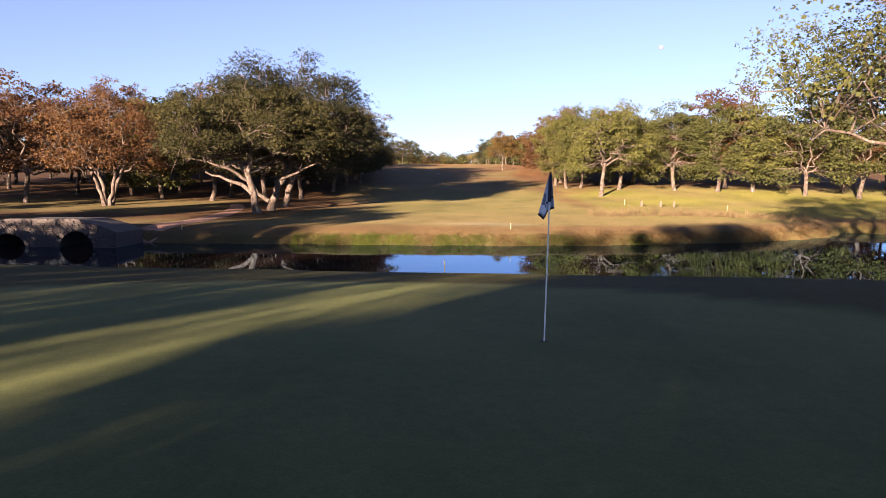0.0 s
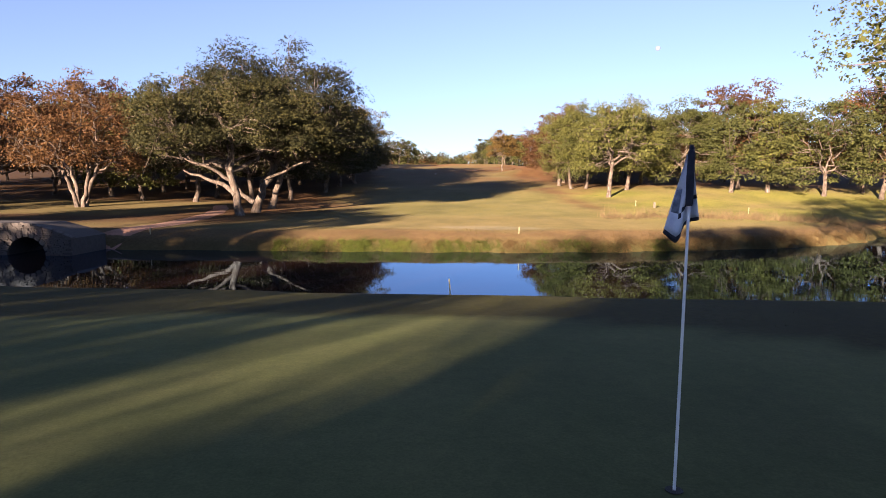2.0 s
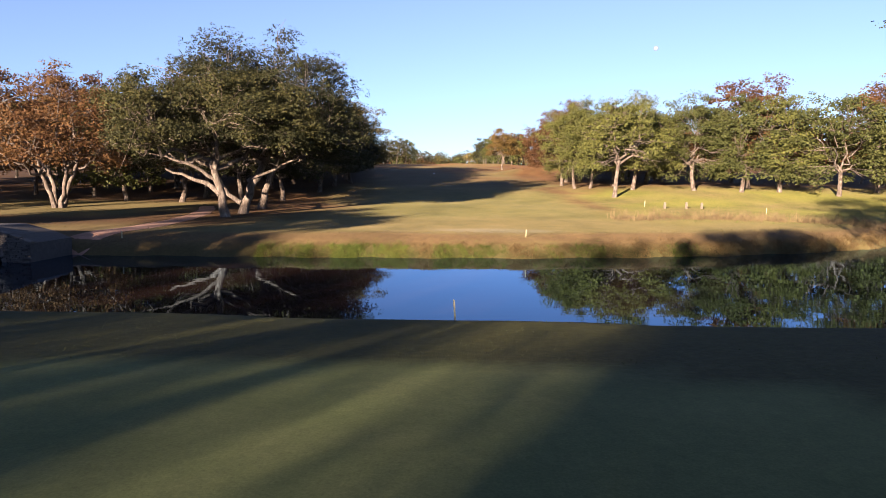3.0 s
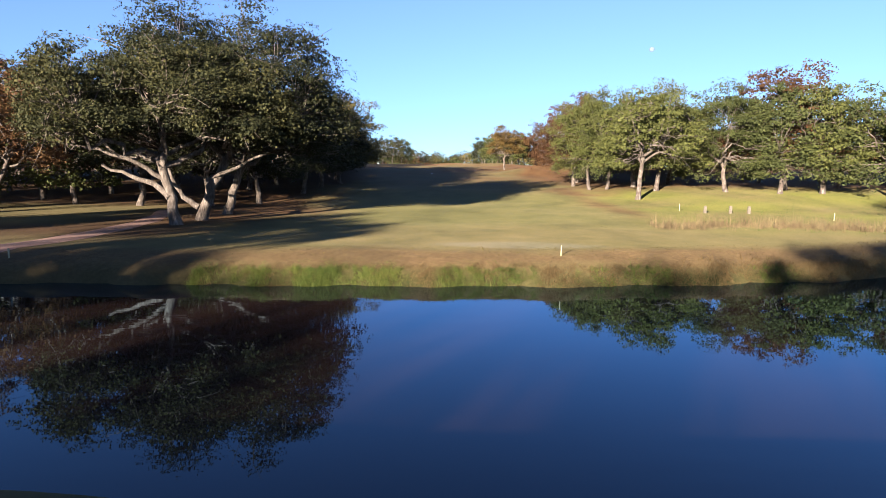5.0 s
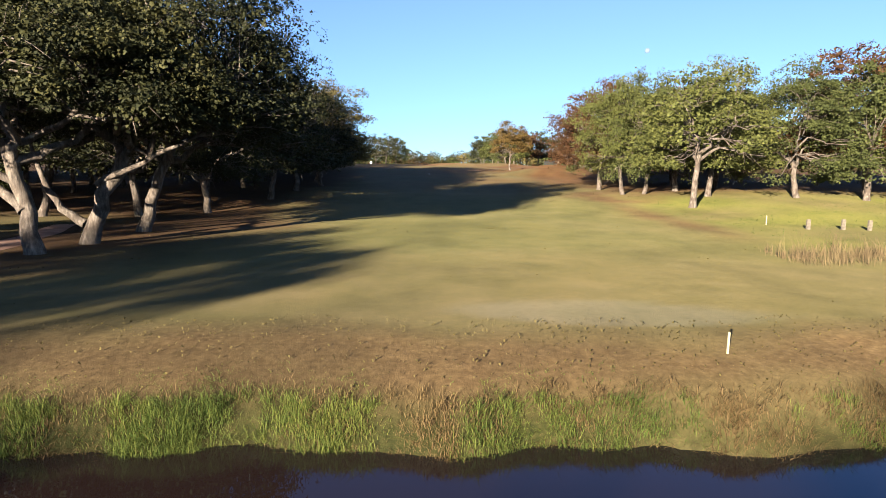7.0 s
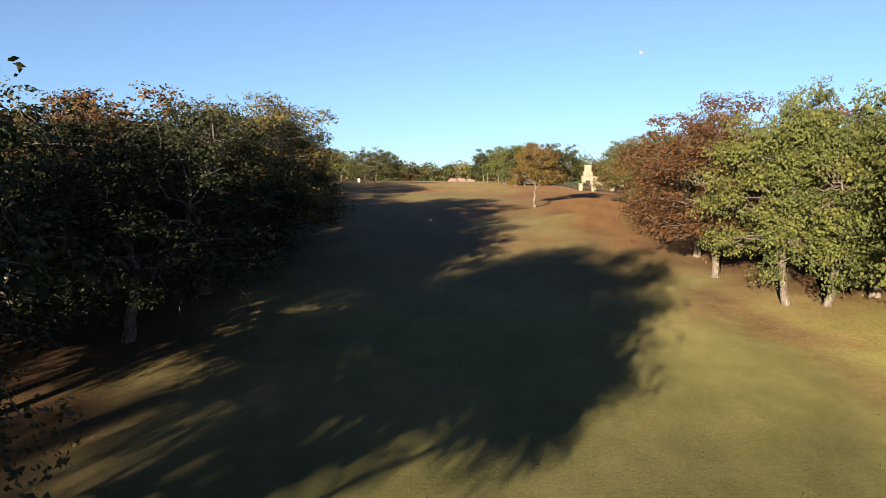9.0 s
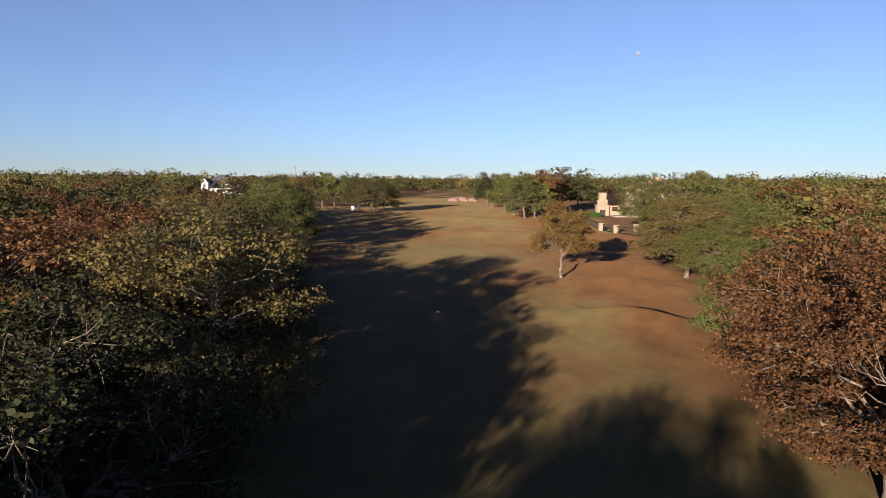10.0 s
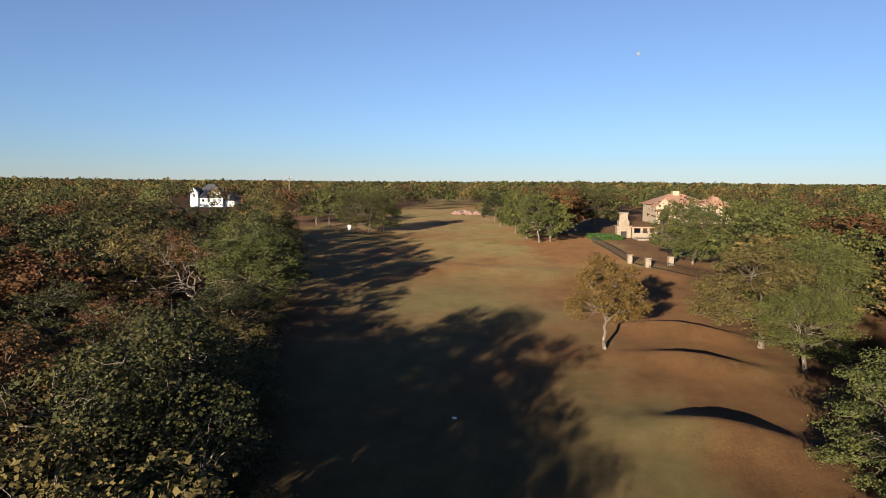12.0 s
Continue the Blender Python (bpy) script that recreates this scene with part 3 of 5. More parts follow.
LAB = {
    "live": "dark green live oak with pale bark, spreading over the grass",
    "olive": "olive-green oak with a pale trunk beside the fairway",
    "rust": "oak with thin rust-brown autumn leaves and grey limbs",
    "tan": "oak with olive-brown leaves at the edge of the wood",
    "gold": "oak with golden-brown autumn leaves standing on the grass",
}
V = {
    "hero_a": build_oak(3, 10.2, 6.8, 3.9, 0.32, 165, 460, 0.128, "live", (-1.0, 0.2), 0.20,
                        extra=(([(-0.35, 0, 1.5), (-1.2, 0.1, 2.3), (-2.6, 0.2, 2.7), (-4.3, 0.3, 3.3)], 0.19), ([(-0.7, 0, 2.6), (-1.6, -0.6, 3.4), (-3.0, -1.2, 3.9), (-4.6, -1.6, 4.3)], 0.13))),
    "hero_b": build_oak(8, 12.8, 7.5, 3.9, 0.34, 200, 440, 0.128, "live", (1.8, 0.3), 0.20, drop=0.1,
                        extra=(([(-0.05, 0, 0.8), (-0.9, -0.1, 1.4), (-1.6, -0.2, 2.5), (-2.0, -0.3, 4.2)], 0.19), ([(0.5, 0, 2.4), (1.6, -0.3, 2.9), (3.2, -0.5, 3.6), (4.8, -0.6, 4.3)], 0.13))),
    "live": build_oak(11, 12.2, 5.6, 3.4, 0.26, 96, 150, 0.22, "live", (0.4, 0.2), 0.40, drop=1.4),
    "peaked": build_oak(13, 12.2, 6.6, 4.0, 0.30, 125, 430, 0.11, "live", (1.5, 0.2), 0.16, drop=0.7),
    "olive": build_oak(21, 11.2, 5.4, 3.0, 0.26, 92, 150, 0.22, "olive", (0.3, -0.2), 0.25, drop=0.8),
    "olive2": build_oak(27, 10.6, 5.0, 2.7, 0.24, 92, 150, 0.22, "green", (-0.4, 0.3), 0.34, drop=2.4),
    "tan": build_oak(29, 10.8, 5.4, 2.9, 0.25, 92, 150, 0.22, "tan", (0.2, 0.2), 0.28, drop=0.9),
    "fine_olive": build_oak(22, 11.2, 5.4, 3.0, 0.26, 104, 360, 0.14, "olive", (0.3, -0.2), 0.28, drop=1.6),
    "fine_green": build_oak(28, 10.8, 5.2, 2.8, 0.25, 104, 360, 0.14, "green", (-0.3, 0.2), 0.34, drop=2.4),
    "fine_tan": build_oak(30, 10.8, 5.6, 2.9, 0.25, 104, 290, 0.15, "tan", (0.2, 0.2), 0.28, drop=1.0),
    "fine_live": build_oak(12, 12.0, 5.6, 3.2, 0.26, 108, 290, 0.145, "live", (0.4, 0.2), 0.40, drop=1.4),
    "fine_rust": build_oak(42, 11.6, 5.3, 3.0, 0.24, 104, 270, 0.15, "rust", (0.2, 0.1), 0.28, drop=1.0),
    "forked": build_oak(33, 11.2, 5.2, 4.0, 0.25, 90, 200, 0.18, "olive", (0.5, 0.0), 0.34, bare=0.12, drop=2.0),
    "bank_oak": build_oak(35, 12.6, 7.0, 4.6, 0.36, 140, 860, 0.088, "green", (-0.4, 0.0), 0.30, bare=0.08, drop=1.0,
                          extra=(([(-0.3, 0, 2.6), (-3.0, -0.2, 3.4), (-4.8, 0.1, 3.9), (-6.4, 0.4, 4.4)], 0.06),)),
    # two high-crowned casters, shaped only to throw shade from out of view
    "thin_high": build_oak(71, 10.3, 5.0, 7.8, 0.22, 56, 60, 0.36, "live", (0.0, 0.0), 0.08, bare=0.45, drop=0.2),
    "mid_high": build_oak(69, 11.8, 5.4, 7.2, 0.26, 60, 63, 0.40, "live", (0.0, 0.0), 0.10, drop=0.2),
    "rust": build_oak(41, 11.8, 5.2, 3.0, 0.24, 98, 150, 0.20, "rust", (0.2, 0.2), 0.25, drop=0.7),
    "multi": build_oak(45, 11.4, 5.8, 3.2, 0.32, 110, 240, 0.155, "rust", (0.0, 0.0), 0.25, stems=4, drop=0.6),
    "gold": build_oak(51, 9.0, 3.9, 3.0, 0.18, 110, 260, 0.13, "gold", (0.1, 0.1), 0.25, drop=0.5),
    "bare": build_oak(57, 9.8, 4.6, 3.0, 0.20, 80, 84, 0.17, "rust", (0.2, 0.1), 0.3, bare=0.6),
    "mid_live": build_oak(61, 11.4, 5.4, 3.0, 0.24, 60, 63, 0.40, "live", (0.2, 0.2), 0.25),
    "mid_olive": build_oak(63, 10.8, 5.4, 2.9, 0.24, 60, 63, 0.40, "olive", (0.2, 0.2), 0.25),
    "mid_tan": build_oak(65, 10.8, 5.4, 2.9, 0.24, 60, 63, 0.40, "tan", (0.2, -0.2), 0.25),
    "mid_rust": build_oak(67, 11.0, 5.2, 2.9, 0.22, 60, 63, 0.40, "rust", (-0.2, 0.2), 0.25),
}
VKIND = {"fine_live": "live", "fine_olive": "olive", "fine_green": "olive", "fine_tan": "tan", "fine_rust": "rust", "mid_high": "live", "thin_high": "live", "peaked": "live", "bank_oak": "olive", "mid_tan": "tan", "hero_a": "live", "hero_b": "live", "forked": "olive", "olive2": "olive", "multi": "rust", "bare": "rust", "mid_live": "live", "mid_olive": "olive", "mid_rust": "rust"}

PLACED = []


def tree(v, x, y, s=1.0, rz=0.0, label="", group="", sz=None):
    PLACED.append((x, y))
    return put_oak(V[v], x, y, s, rz, label or LAB[VKIND.get(v, v)], group, sz)


# by the pond, on the side of the path
tree("hero_a", -15.9, 50.3, 1.0, 0, "broad live oak with a pale leaning trunk above the pond bank")
tree("hero_b", -15.9, 53.5, 1.0, 0, "broad live oak with a low limb beside its leaning neighbour")
tree("peaked", -16.2, 58.6, 1.0, 0, sz=1.02)
tree("fine_live", -17.8, 71.0, 0.95, 150, sz=0.88)
tree("fine_live", -20.8, 67.5, 1.0, 210, sz=1.04)
# next oak is added to throw shade on the wood edge beyond
tree("live", -26.0, 66.2, 1.0, 40, sz=1.03)
tree("multi", -32.5, 57.7, 1.0, 30, "many-stemmed oak with rust-brown autumn leaves on the grass")
tree("olive2", -31.8, 66.9, 1.05, 80)
tree("rust", -42.0, 60.0, 1.05, 10)
tree("rust", -38.0, 72.0, 1.1, 200)
tree("live", -49.0, 62.0, 1.0, 120)
tree("rust", -27.0, 74.0, 1.1, 300)
# far side of the fairway
for v, tx, ty, s, rz, *hs in (
    ("forked", 16.7, 76.0, 1.0, 20), ("fine_olive", 20.4, 82.3, 1.0, 70), ("fine_green", 26.6, 80.3, 1.02, 10), ("fine_olive", 14.2, 86.5, 0.78, 200, 1.02),
    ("fine_green", 16.2, 86.0, 0.80, 130, 1.02), ("olive", 19.2, 87.4, 1.05, 300, 0.90), ("fine_rust", 13.8, 94.0, 1.04, 45, 0.93), ("fine_rust", 15.6, 101.6, 1.05, 115, 1.0),
    ("olive2", 31.5, 79.0, 1.05, 250), ("olive", 36.0, 79.5, 1.0, 170), ("rust", 33.9, 83.0, 1.12, 100), ("olive2", 40.5, 76.0, 1.05, 90),
    ("olive", 45.5, 74.0, 1.0, 30), ("olive2", 50.5, 70.0, 1.0, 200), ("rust", 47.0, 80.0, 1.1, 10), ("rust", 55.0, 66.0, 1.0, 60),
    ("rust", 20.4, 107.0, 0.85, 120, 0.80), ("olive", 24.0, 90.0, 1.1, 20, 0.92), ("rust", 22.0, 96.0, 1.1, 190, 0.90), ("tan", 24.5, 104.0, 1.0, 60, 0.86),
    ("olive", 27.5, 112.0, 1.05, 150, 0.86), ("fine_green", 18.6, 114.0, 0.90, 30, 0.78), ("fine_tan", 22.3, 138.6, 1.10, 60, 0.86), ("fine_olive", 22.8, 132.6, 0.72, 160, 0.68),
    ("fine_olive", 28.5, 142.5, 1.0, 250, 0.84), ("fine_green", 33.0, 149.0, 1.05, 20, 0.86)):
    tree(v, tx, ty, s, rz, sz=hs[0] if hs else None)
tree("gold", 8.1, 137.6, 0.95, 0, "lone golden-brown oak with a pale trunk on the fairway edge")
# wood edge along the shaded side
for v, tx, ty, s, rz, sz_ in (
    ("fine_live", -16.2, 80.0, 1.0, 10, 0.86), ("fine_live", -16.0, 88.0, 1.02, 100, 0.87), ("fine_tan", -15.6, 96.5, 1.06, 200, 1.04), ("fine_live", -17.6, 104.0, 1.1, 40, 0.97),
    ("fine_live", -18.8, 111.5, 1.0, 280, 0.93), ("rust", -22.5, 92.0, 1.1, 140, 0.98), ("live", -23.0, 84.0, 1.0, 60, 0.9),
    ("fine_rust", -24.0, 107.0, 1.05, 90, 0.88), ("fine_rust", -29.0, 100.0, 1.1, 0, 0.95), ("fine_rust", -29.5, 112.5, 1.05, 210, 0.85), ("bare", -34.0, 110.0, 1.1, 0, 1.0),
    ("fine_live", -19.8, 119.5, 0.86, 70, 0.50), ("fine_tan", -21.6, 127.0, 0.80, 170, 0.50), ("live", -23.6, 136.0, 0.82, 260, 0.54), ("fine_live", -27.5, 121.0, 0.82, 30, 0.46), ("rust", -29.5, 130.0, 0.84, 120, 0.50),
    ("tan", -36.0, 124.0, 0.84, 200, 0.50), ("live", -37.5, 134.0, 0.84, 310, 0.54), ("fine_green", -25.2, 146.0, 1.0, 330, 0.93), ("bare", -30.6, 145.0, 1.15, 60, 1.0), ("tan", -36.5, 149.0, 1.0, 180, 0.88), ("live", -27.4, 155.0, 1.0, 20, 0.82),
    ("olive2", -29.4, 164.0, 1.0, 100, 0.92), ("live", -31.4, 173.0, 1.0, 220, 0.80), ("tan", -33.6, 182.0, 1.0, 10, 0.9), ("live", -36.0, 192.0, 1.0, 140, 0.8)):
    tree(v, tx, ty, s, rz, sz=sz_)
# oak on the near bank whose boughs hang over the green's edge
tree("bank_oak", 17.7, 18.2, 1.0, 0, "oak with bare pale boughs and thin olive leaves by the pond")
# mostly unseen oaks, set and sized by the shade they throw on green and banks
for v, tx, ty, s, rz, sz_ in (
    ("mid_high", -11.3, -20.2, 0.95, 0, 0.97), ("mid_live", -8.0, -22, 1.0, 50, 0.80), ("mid_olive", -3.5, -21, 1.0, 70, 0.80), ("mid_live", 3.5, -21, 1.0, 140, 0.85), ("mid_olive", 10.5, -20, 1.0, 30, 0.85), ("mid_live", 17.5, -18, 1.0, 10, 0.85), ("mid_live", 25, -15, 1.0, 10, 0.85),
    ("mid_olive", -30, -22, 1.0, 200, 0.82), ("mid_live", -38, -18, 1.05, 20, 0.85), ("mid_live", -30.5, 2.7, 0.62, 20, 0.74), ("mid_olive", -41, 20, 0.8, 10, 1.12), ("mid_live", -43, 10, 1.0, 60, 1.28), ("mid_live", -33, -4, 1.0, 20, 0.88), ("mid_live", -31.5, -7, 0.6, 120, 0.74), ("bare", -14.9, -9.6, 0.6, 60, 0.92), ("bare", -17.0, -14.0, 0.7, 160, 1.0), ("mid_live", -36.4, -11.8, 1.0, 70, 0.84),
    ("mid_olive", -46.2, 3.9, 0.8, 50, 1.0), ("mid_live", -45, 16, 0.9, 300, 0.70), ("mid_olive", -52, 24, 0.8, 20, 0.50), ("mid_live", -41, -30, 1.0, 0, 1.0), ("mid_live", -50, 34, 0.6, 0, 0.45), ("mid_olive", -57, 44, 1.0, 50, 1.0), ("mid_tan", -48, 43, 1.0, 90, 1.0), ("mid_rust", -61, 54, 1.0, 10, 1.0), ("mid_live", -53, 53, 1.0, 200, 1.0), ("mid_live", -65, 40, 1.0, 30, 1.0), ("mid_rust", -70, 50, 1.0, 90, 1.0),
    ("mid_live", -12.3, -28.3, 1.05, 0, 1.0), ("mid_live", -16.1, -34.3, 1.0, 75, 1.1), ("mid_live", -6, -29, 1.0, 60, 1.0), ("mid_olive", 1, -29, 1.0, 0, 1.0), ("mid_live", 8, -29, 1.0, 200, 1.0), ("mid_live", 15, -27, 1.0, 0, 1.0), ("mid_live", 22, -25, 1.0, 0, 1.0),
    ("mid_live", -15.5, -37.3, 1.0, 120, 1.1), ("mid_live", -9, -38, 1.0, 200, 1.1), ("mid_live", -1, -38, 1.0, 30, 1.1), ("mid_live", 7, -38, 1.0, 80, 1.1),
    ("mid_live", -12.4, -24.2, 0.62, 40, 0.90), ("mid_live", -21.4, -26, 0.28, 0, 1.0), ("bare", -20.2, -25, 1.0, 40, 1.0), ("bare", -26.0, -26, 1.05, 90, 0.95), ("mid_live", -30.0, -27, 0.9, 30, 0.86), ("mid_olive", -20.3, -14, 0.20, 10, 0.6),
    ("bare", -27.6, -36.7, 1.3, 20, 1.4), ("thin_high", -41.7, -13.7, 0.75, 40, 1.32), ("mid_olive", -10.7, -18.2, 0.42, 60, 0.55), ("thin_high", -37.5, -1.2, 0.9, 0, 1.0), ("thin_high", -32.1, -3.8, 0.9, 100, 1.0)):
    tree(v, tx, ty, s, rz, sz=sz_)

# two unseen rows of low oaks, added to keep the stone bridge in shade
for k, tx in enumerate((-36.6, -34.2, -31.8, -29.4, -27.0)):
    for row in (0, 1):
        tx_, ty_ = tx - 1.2 - 0.9 * row, -0.466 * tx + (-0.6 if row == 0 else -4.6)
        tree("mid_live", tx_, ty_, 0.55, 70 * k + 40 * row, "low unseen live oak added to shade the stone bridge", sz=(3.65 + 0.75 * row - gz(tx_, ty_)) / 11.4)

# fill the woods either side
rng = random.Random(5)


def edge_left(y):
    return float(np.interp(y, EDGE_L_Y, EDGE_L_X)) - 5


def edge_right(y):
    return 50.0 if 158 < y < 236 else 24.0 if y >= 236 else float(np.interp(y, EDGE_R_Y, EDGE_R_X)) + 6


for side, want in ((-1, 62), (1, 40)):
    fill = 0
    for _ in range(5000):
        ty = rng.uniform(112, 205)
        if side < 0:
            tx = rng.uniform(-0.74 * (ty - 84) - 16, edge_left(ty))
        else:
            tx = rng.uniform(edge_right(ty), max(edge_right(ty) + 4, 0.70 * (ty - 84) + 8))
        if any((tx - a) ** 2 + (ty - b) ** 2 < 6.6 ** 2 for a, b in PLACED):
            continue
        if (-46 < tx < -15 and 116 < ty < 139) or (0 < tx < 36 and ty < 138):
            continue
        k = rng.random()
        v = ("mid_live" if k < 0.70 else "mid_tan" if k < 0.78 else "bare" if k < 0.86 else "mid_rust") if side < 0 else ("mid_live" if k < 0.15 else "mid_olive" if k < 0.5 else "mid_tan" if k < 0.85 else "mid_rust")
        sc = rng.uniform(0.9, 1.25) * (0.84 if side < 0 else 1.0)
        low = 0.70 if abs((tx + 5.6) / (ty - 84) + 0.368) < 0.085 and ty > 130 else 0.86
        tree(v, tx, ty, sc, rng.uniform(0, 360), sz=min(1.0, sc * low) * (0.9 if side > 0 else 1.0) * rng.uniform(0.82, 1.05))
        fill += 1
        if fill >= want:
            break

# deeper shade behind the first rows of trunks
for x0_, x1_, y0_, y1_, n_ in ((-74, -22, 73, 126, 30), (21, 64, 84, 112, 9)):
    fill = 0
    for _ in range(1500):
        tx, ty = rng.uniform(x0_, x1_), rng.uniform(y0_, y1_)
        if any((tx - a) ** 2 + (ty - b) ** 2 < 4.6 ** 2 for a, b in PLACED):
            continue
        if -46 < tx < -15 and 116 < ty < 139:
            continue
        k = rng.random()
        sc = rng.uniform(0.85, 1.05)
        tree("mid_live" if k < 0.35 else "mid_tan" if k < 0.65 else "mid_rust", tx, ty, sc, rng.uniform(0, 360), sz=sc * (1.06 if ty < 113 and tx < 0 else 0.84))
        fill += 1
        if fill >= n_:
            break

# grove at the end of the fairway and the clump across from it
for v, tx, ty, s, rz in (
    ("olive2", 13.1, 209.8, 0.95, 0), ("mid_olive", 15.5, 211.5, 0.9, 30), ("mid_olive", 11.5, 217, 0.9, 80), ("mid_live", 15, 221, 0.95, 10), ("mid_rust", 18.5, 222, 1.0, 100),
    ("mid_olive", 10.5, 229, 0.9, 200), ("mid_olive", 12.5, 236, 0.9, 60), ("mid_live", 8.5, 246, 0.9, 160), ("mid_olive", 8, 262, 0.9, 20), ("mid_rust", 21, 229, 1.05, 0), ("mid_live", 26, 238, 1.05, 90), ("mid_live", 31, 240, 1.05, 190),
    ("live", -22.7, 223.3, 0.80, 0), ("live", -26.0, 226, 0.80, 60), ("olive2", -20.0, 228.5, 0.85, 120), ("mid_olive", -35, 243, 0.9, 60), ("mid_live", -39, 247, 0.9, 100),
    ("olive", 31.0, 184.5, 0.95, 20), ("olive2", 33.5, 183.5, 0.95, 200), ("mid_olive", 37, 170, 1.0, 20), ("mid_olive", 40.5, 178, 1.0, 20), ("mid_olive", 33, 160, 1.0, 80), ("mid_olive", 45, 186, 0.95, 50)):
    tree(v, tx, ty, s, rz)


# woods running on to the skyline
def far_woods():
    g = np.random.default_rng(77)
    quads = {"live": [], "green": [], "tan": [], "rust": []}
    bands = ((204, 300, 8.6, 190, 0.55), (300, 420, 10.0, 100, 0.85), (420, 700, 13.5, 40, 1.8), (700, 1300, 20.0, 22, 3.2), (1300, 2600, 34.0, 14, 6.2), (2600, 4600, 65, 10, 12.0))
    for y0, y1, gap, n, leaf in bands:
        yy = y0
        while yy < y1:
            wide = 0.78 * yy + 40
            xs = np.arange(-wide, wide, gap) + g.uniform(-gap, gap, len(np.arange(-wide, wide, gap))) * 0.45
            for x in xs:
                y = yy + g.uniform(-0.5, 0.5) * gap
                if y < 345 and -16 < x < 14:
                    continue
                if y < 310 and edge_left(y) - 2 < x < (edge_right(y) + 3 if y < 236 else 34):
                    continue
                if abs(x - 58) < 17 and abs(y - 256) < 14:
                    continue
                if y < 322 and abs((x + 5.6) / (y - 84) + 0.368) < 0.065:
                    continue
                R = 4.6 * g.uniform(0.8, 1.25) * (1 + max(0, (gap - 12) / 30))
                H = 9.2 * g.uniform(0.66, 1.28 if gap < 20 else 1.5)
                z = gz(x, y)
                # a crown of several rounded lobes
                nb = 7
                lc = g.normal(0, 1, (nb, 3))
                lc[:, 2] = np.abs(lc[:, 2]) * 0.8
                lc *= 0.58 / (np.linalg.norm(lc, axis=1)[:, None] + 1e-9)
                d = g.normal(0, 1, (n, 3))
                d[:, 2] = np.abs(d[:, 2]) * 0.9 - 0.15
                d /= np.linalg.norm(d, axis=1)[:, None]
                pos = np.array([x, y, z + H * 0.42]) + (lc[g.integers(0, nb, n)] + d * 0.5 * g.uniform(0.8, 1.05, n)[:, None]) * np.array([R, R, H * 0.54])
                nor = d + g.normal(0, 0.45, (n, 3))
                nor /= np.linalg.norm(nor, axis=1)[:, None]
                t = np.cross(nor, g.normal(0, 1, (n, 3)))
                t /= np.linalg.norm(t, axis=1)[:, None] + 1e-9
                b = np.cross(nor, t)
                s = leaf * g.uniform(0.6, 1.3, n)[:, None]
                k = g.random()
                cut = (0.50, 0.72, 0.86) if x < 0 else (0.36, 0.68, 0.86)
                quads["live" if k < cut[0] else "green" if k < cut[1] else "tan" if k < cut[2] else "rust"].append(np.stack([pos - t * s * 0.5, pos + b * s * 0.4, pos + t * s * 0.5, pos - b * s * 0.4], 1))
            yy += gap * 0.85
    names = {"live": "dark green oak woods running on to the skyline", "green": "olive-green oak woods running on to the skyline", "tan": "olive-brown oak woods running on to the skyline", "rust": "rust-brown oaks scattered through the far woods"}
    for k, q in quads.items():
        tagged(new("far_woods", quads_mesh("far_woods", np.concatenate(q), LEAF[k])), names[k], "woods", kind="stuff")


far_woods()
# ---- flagstick and stakes ----


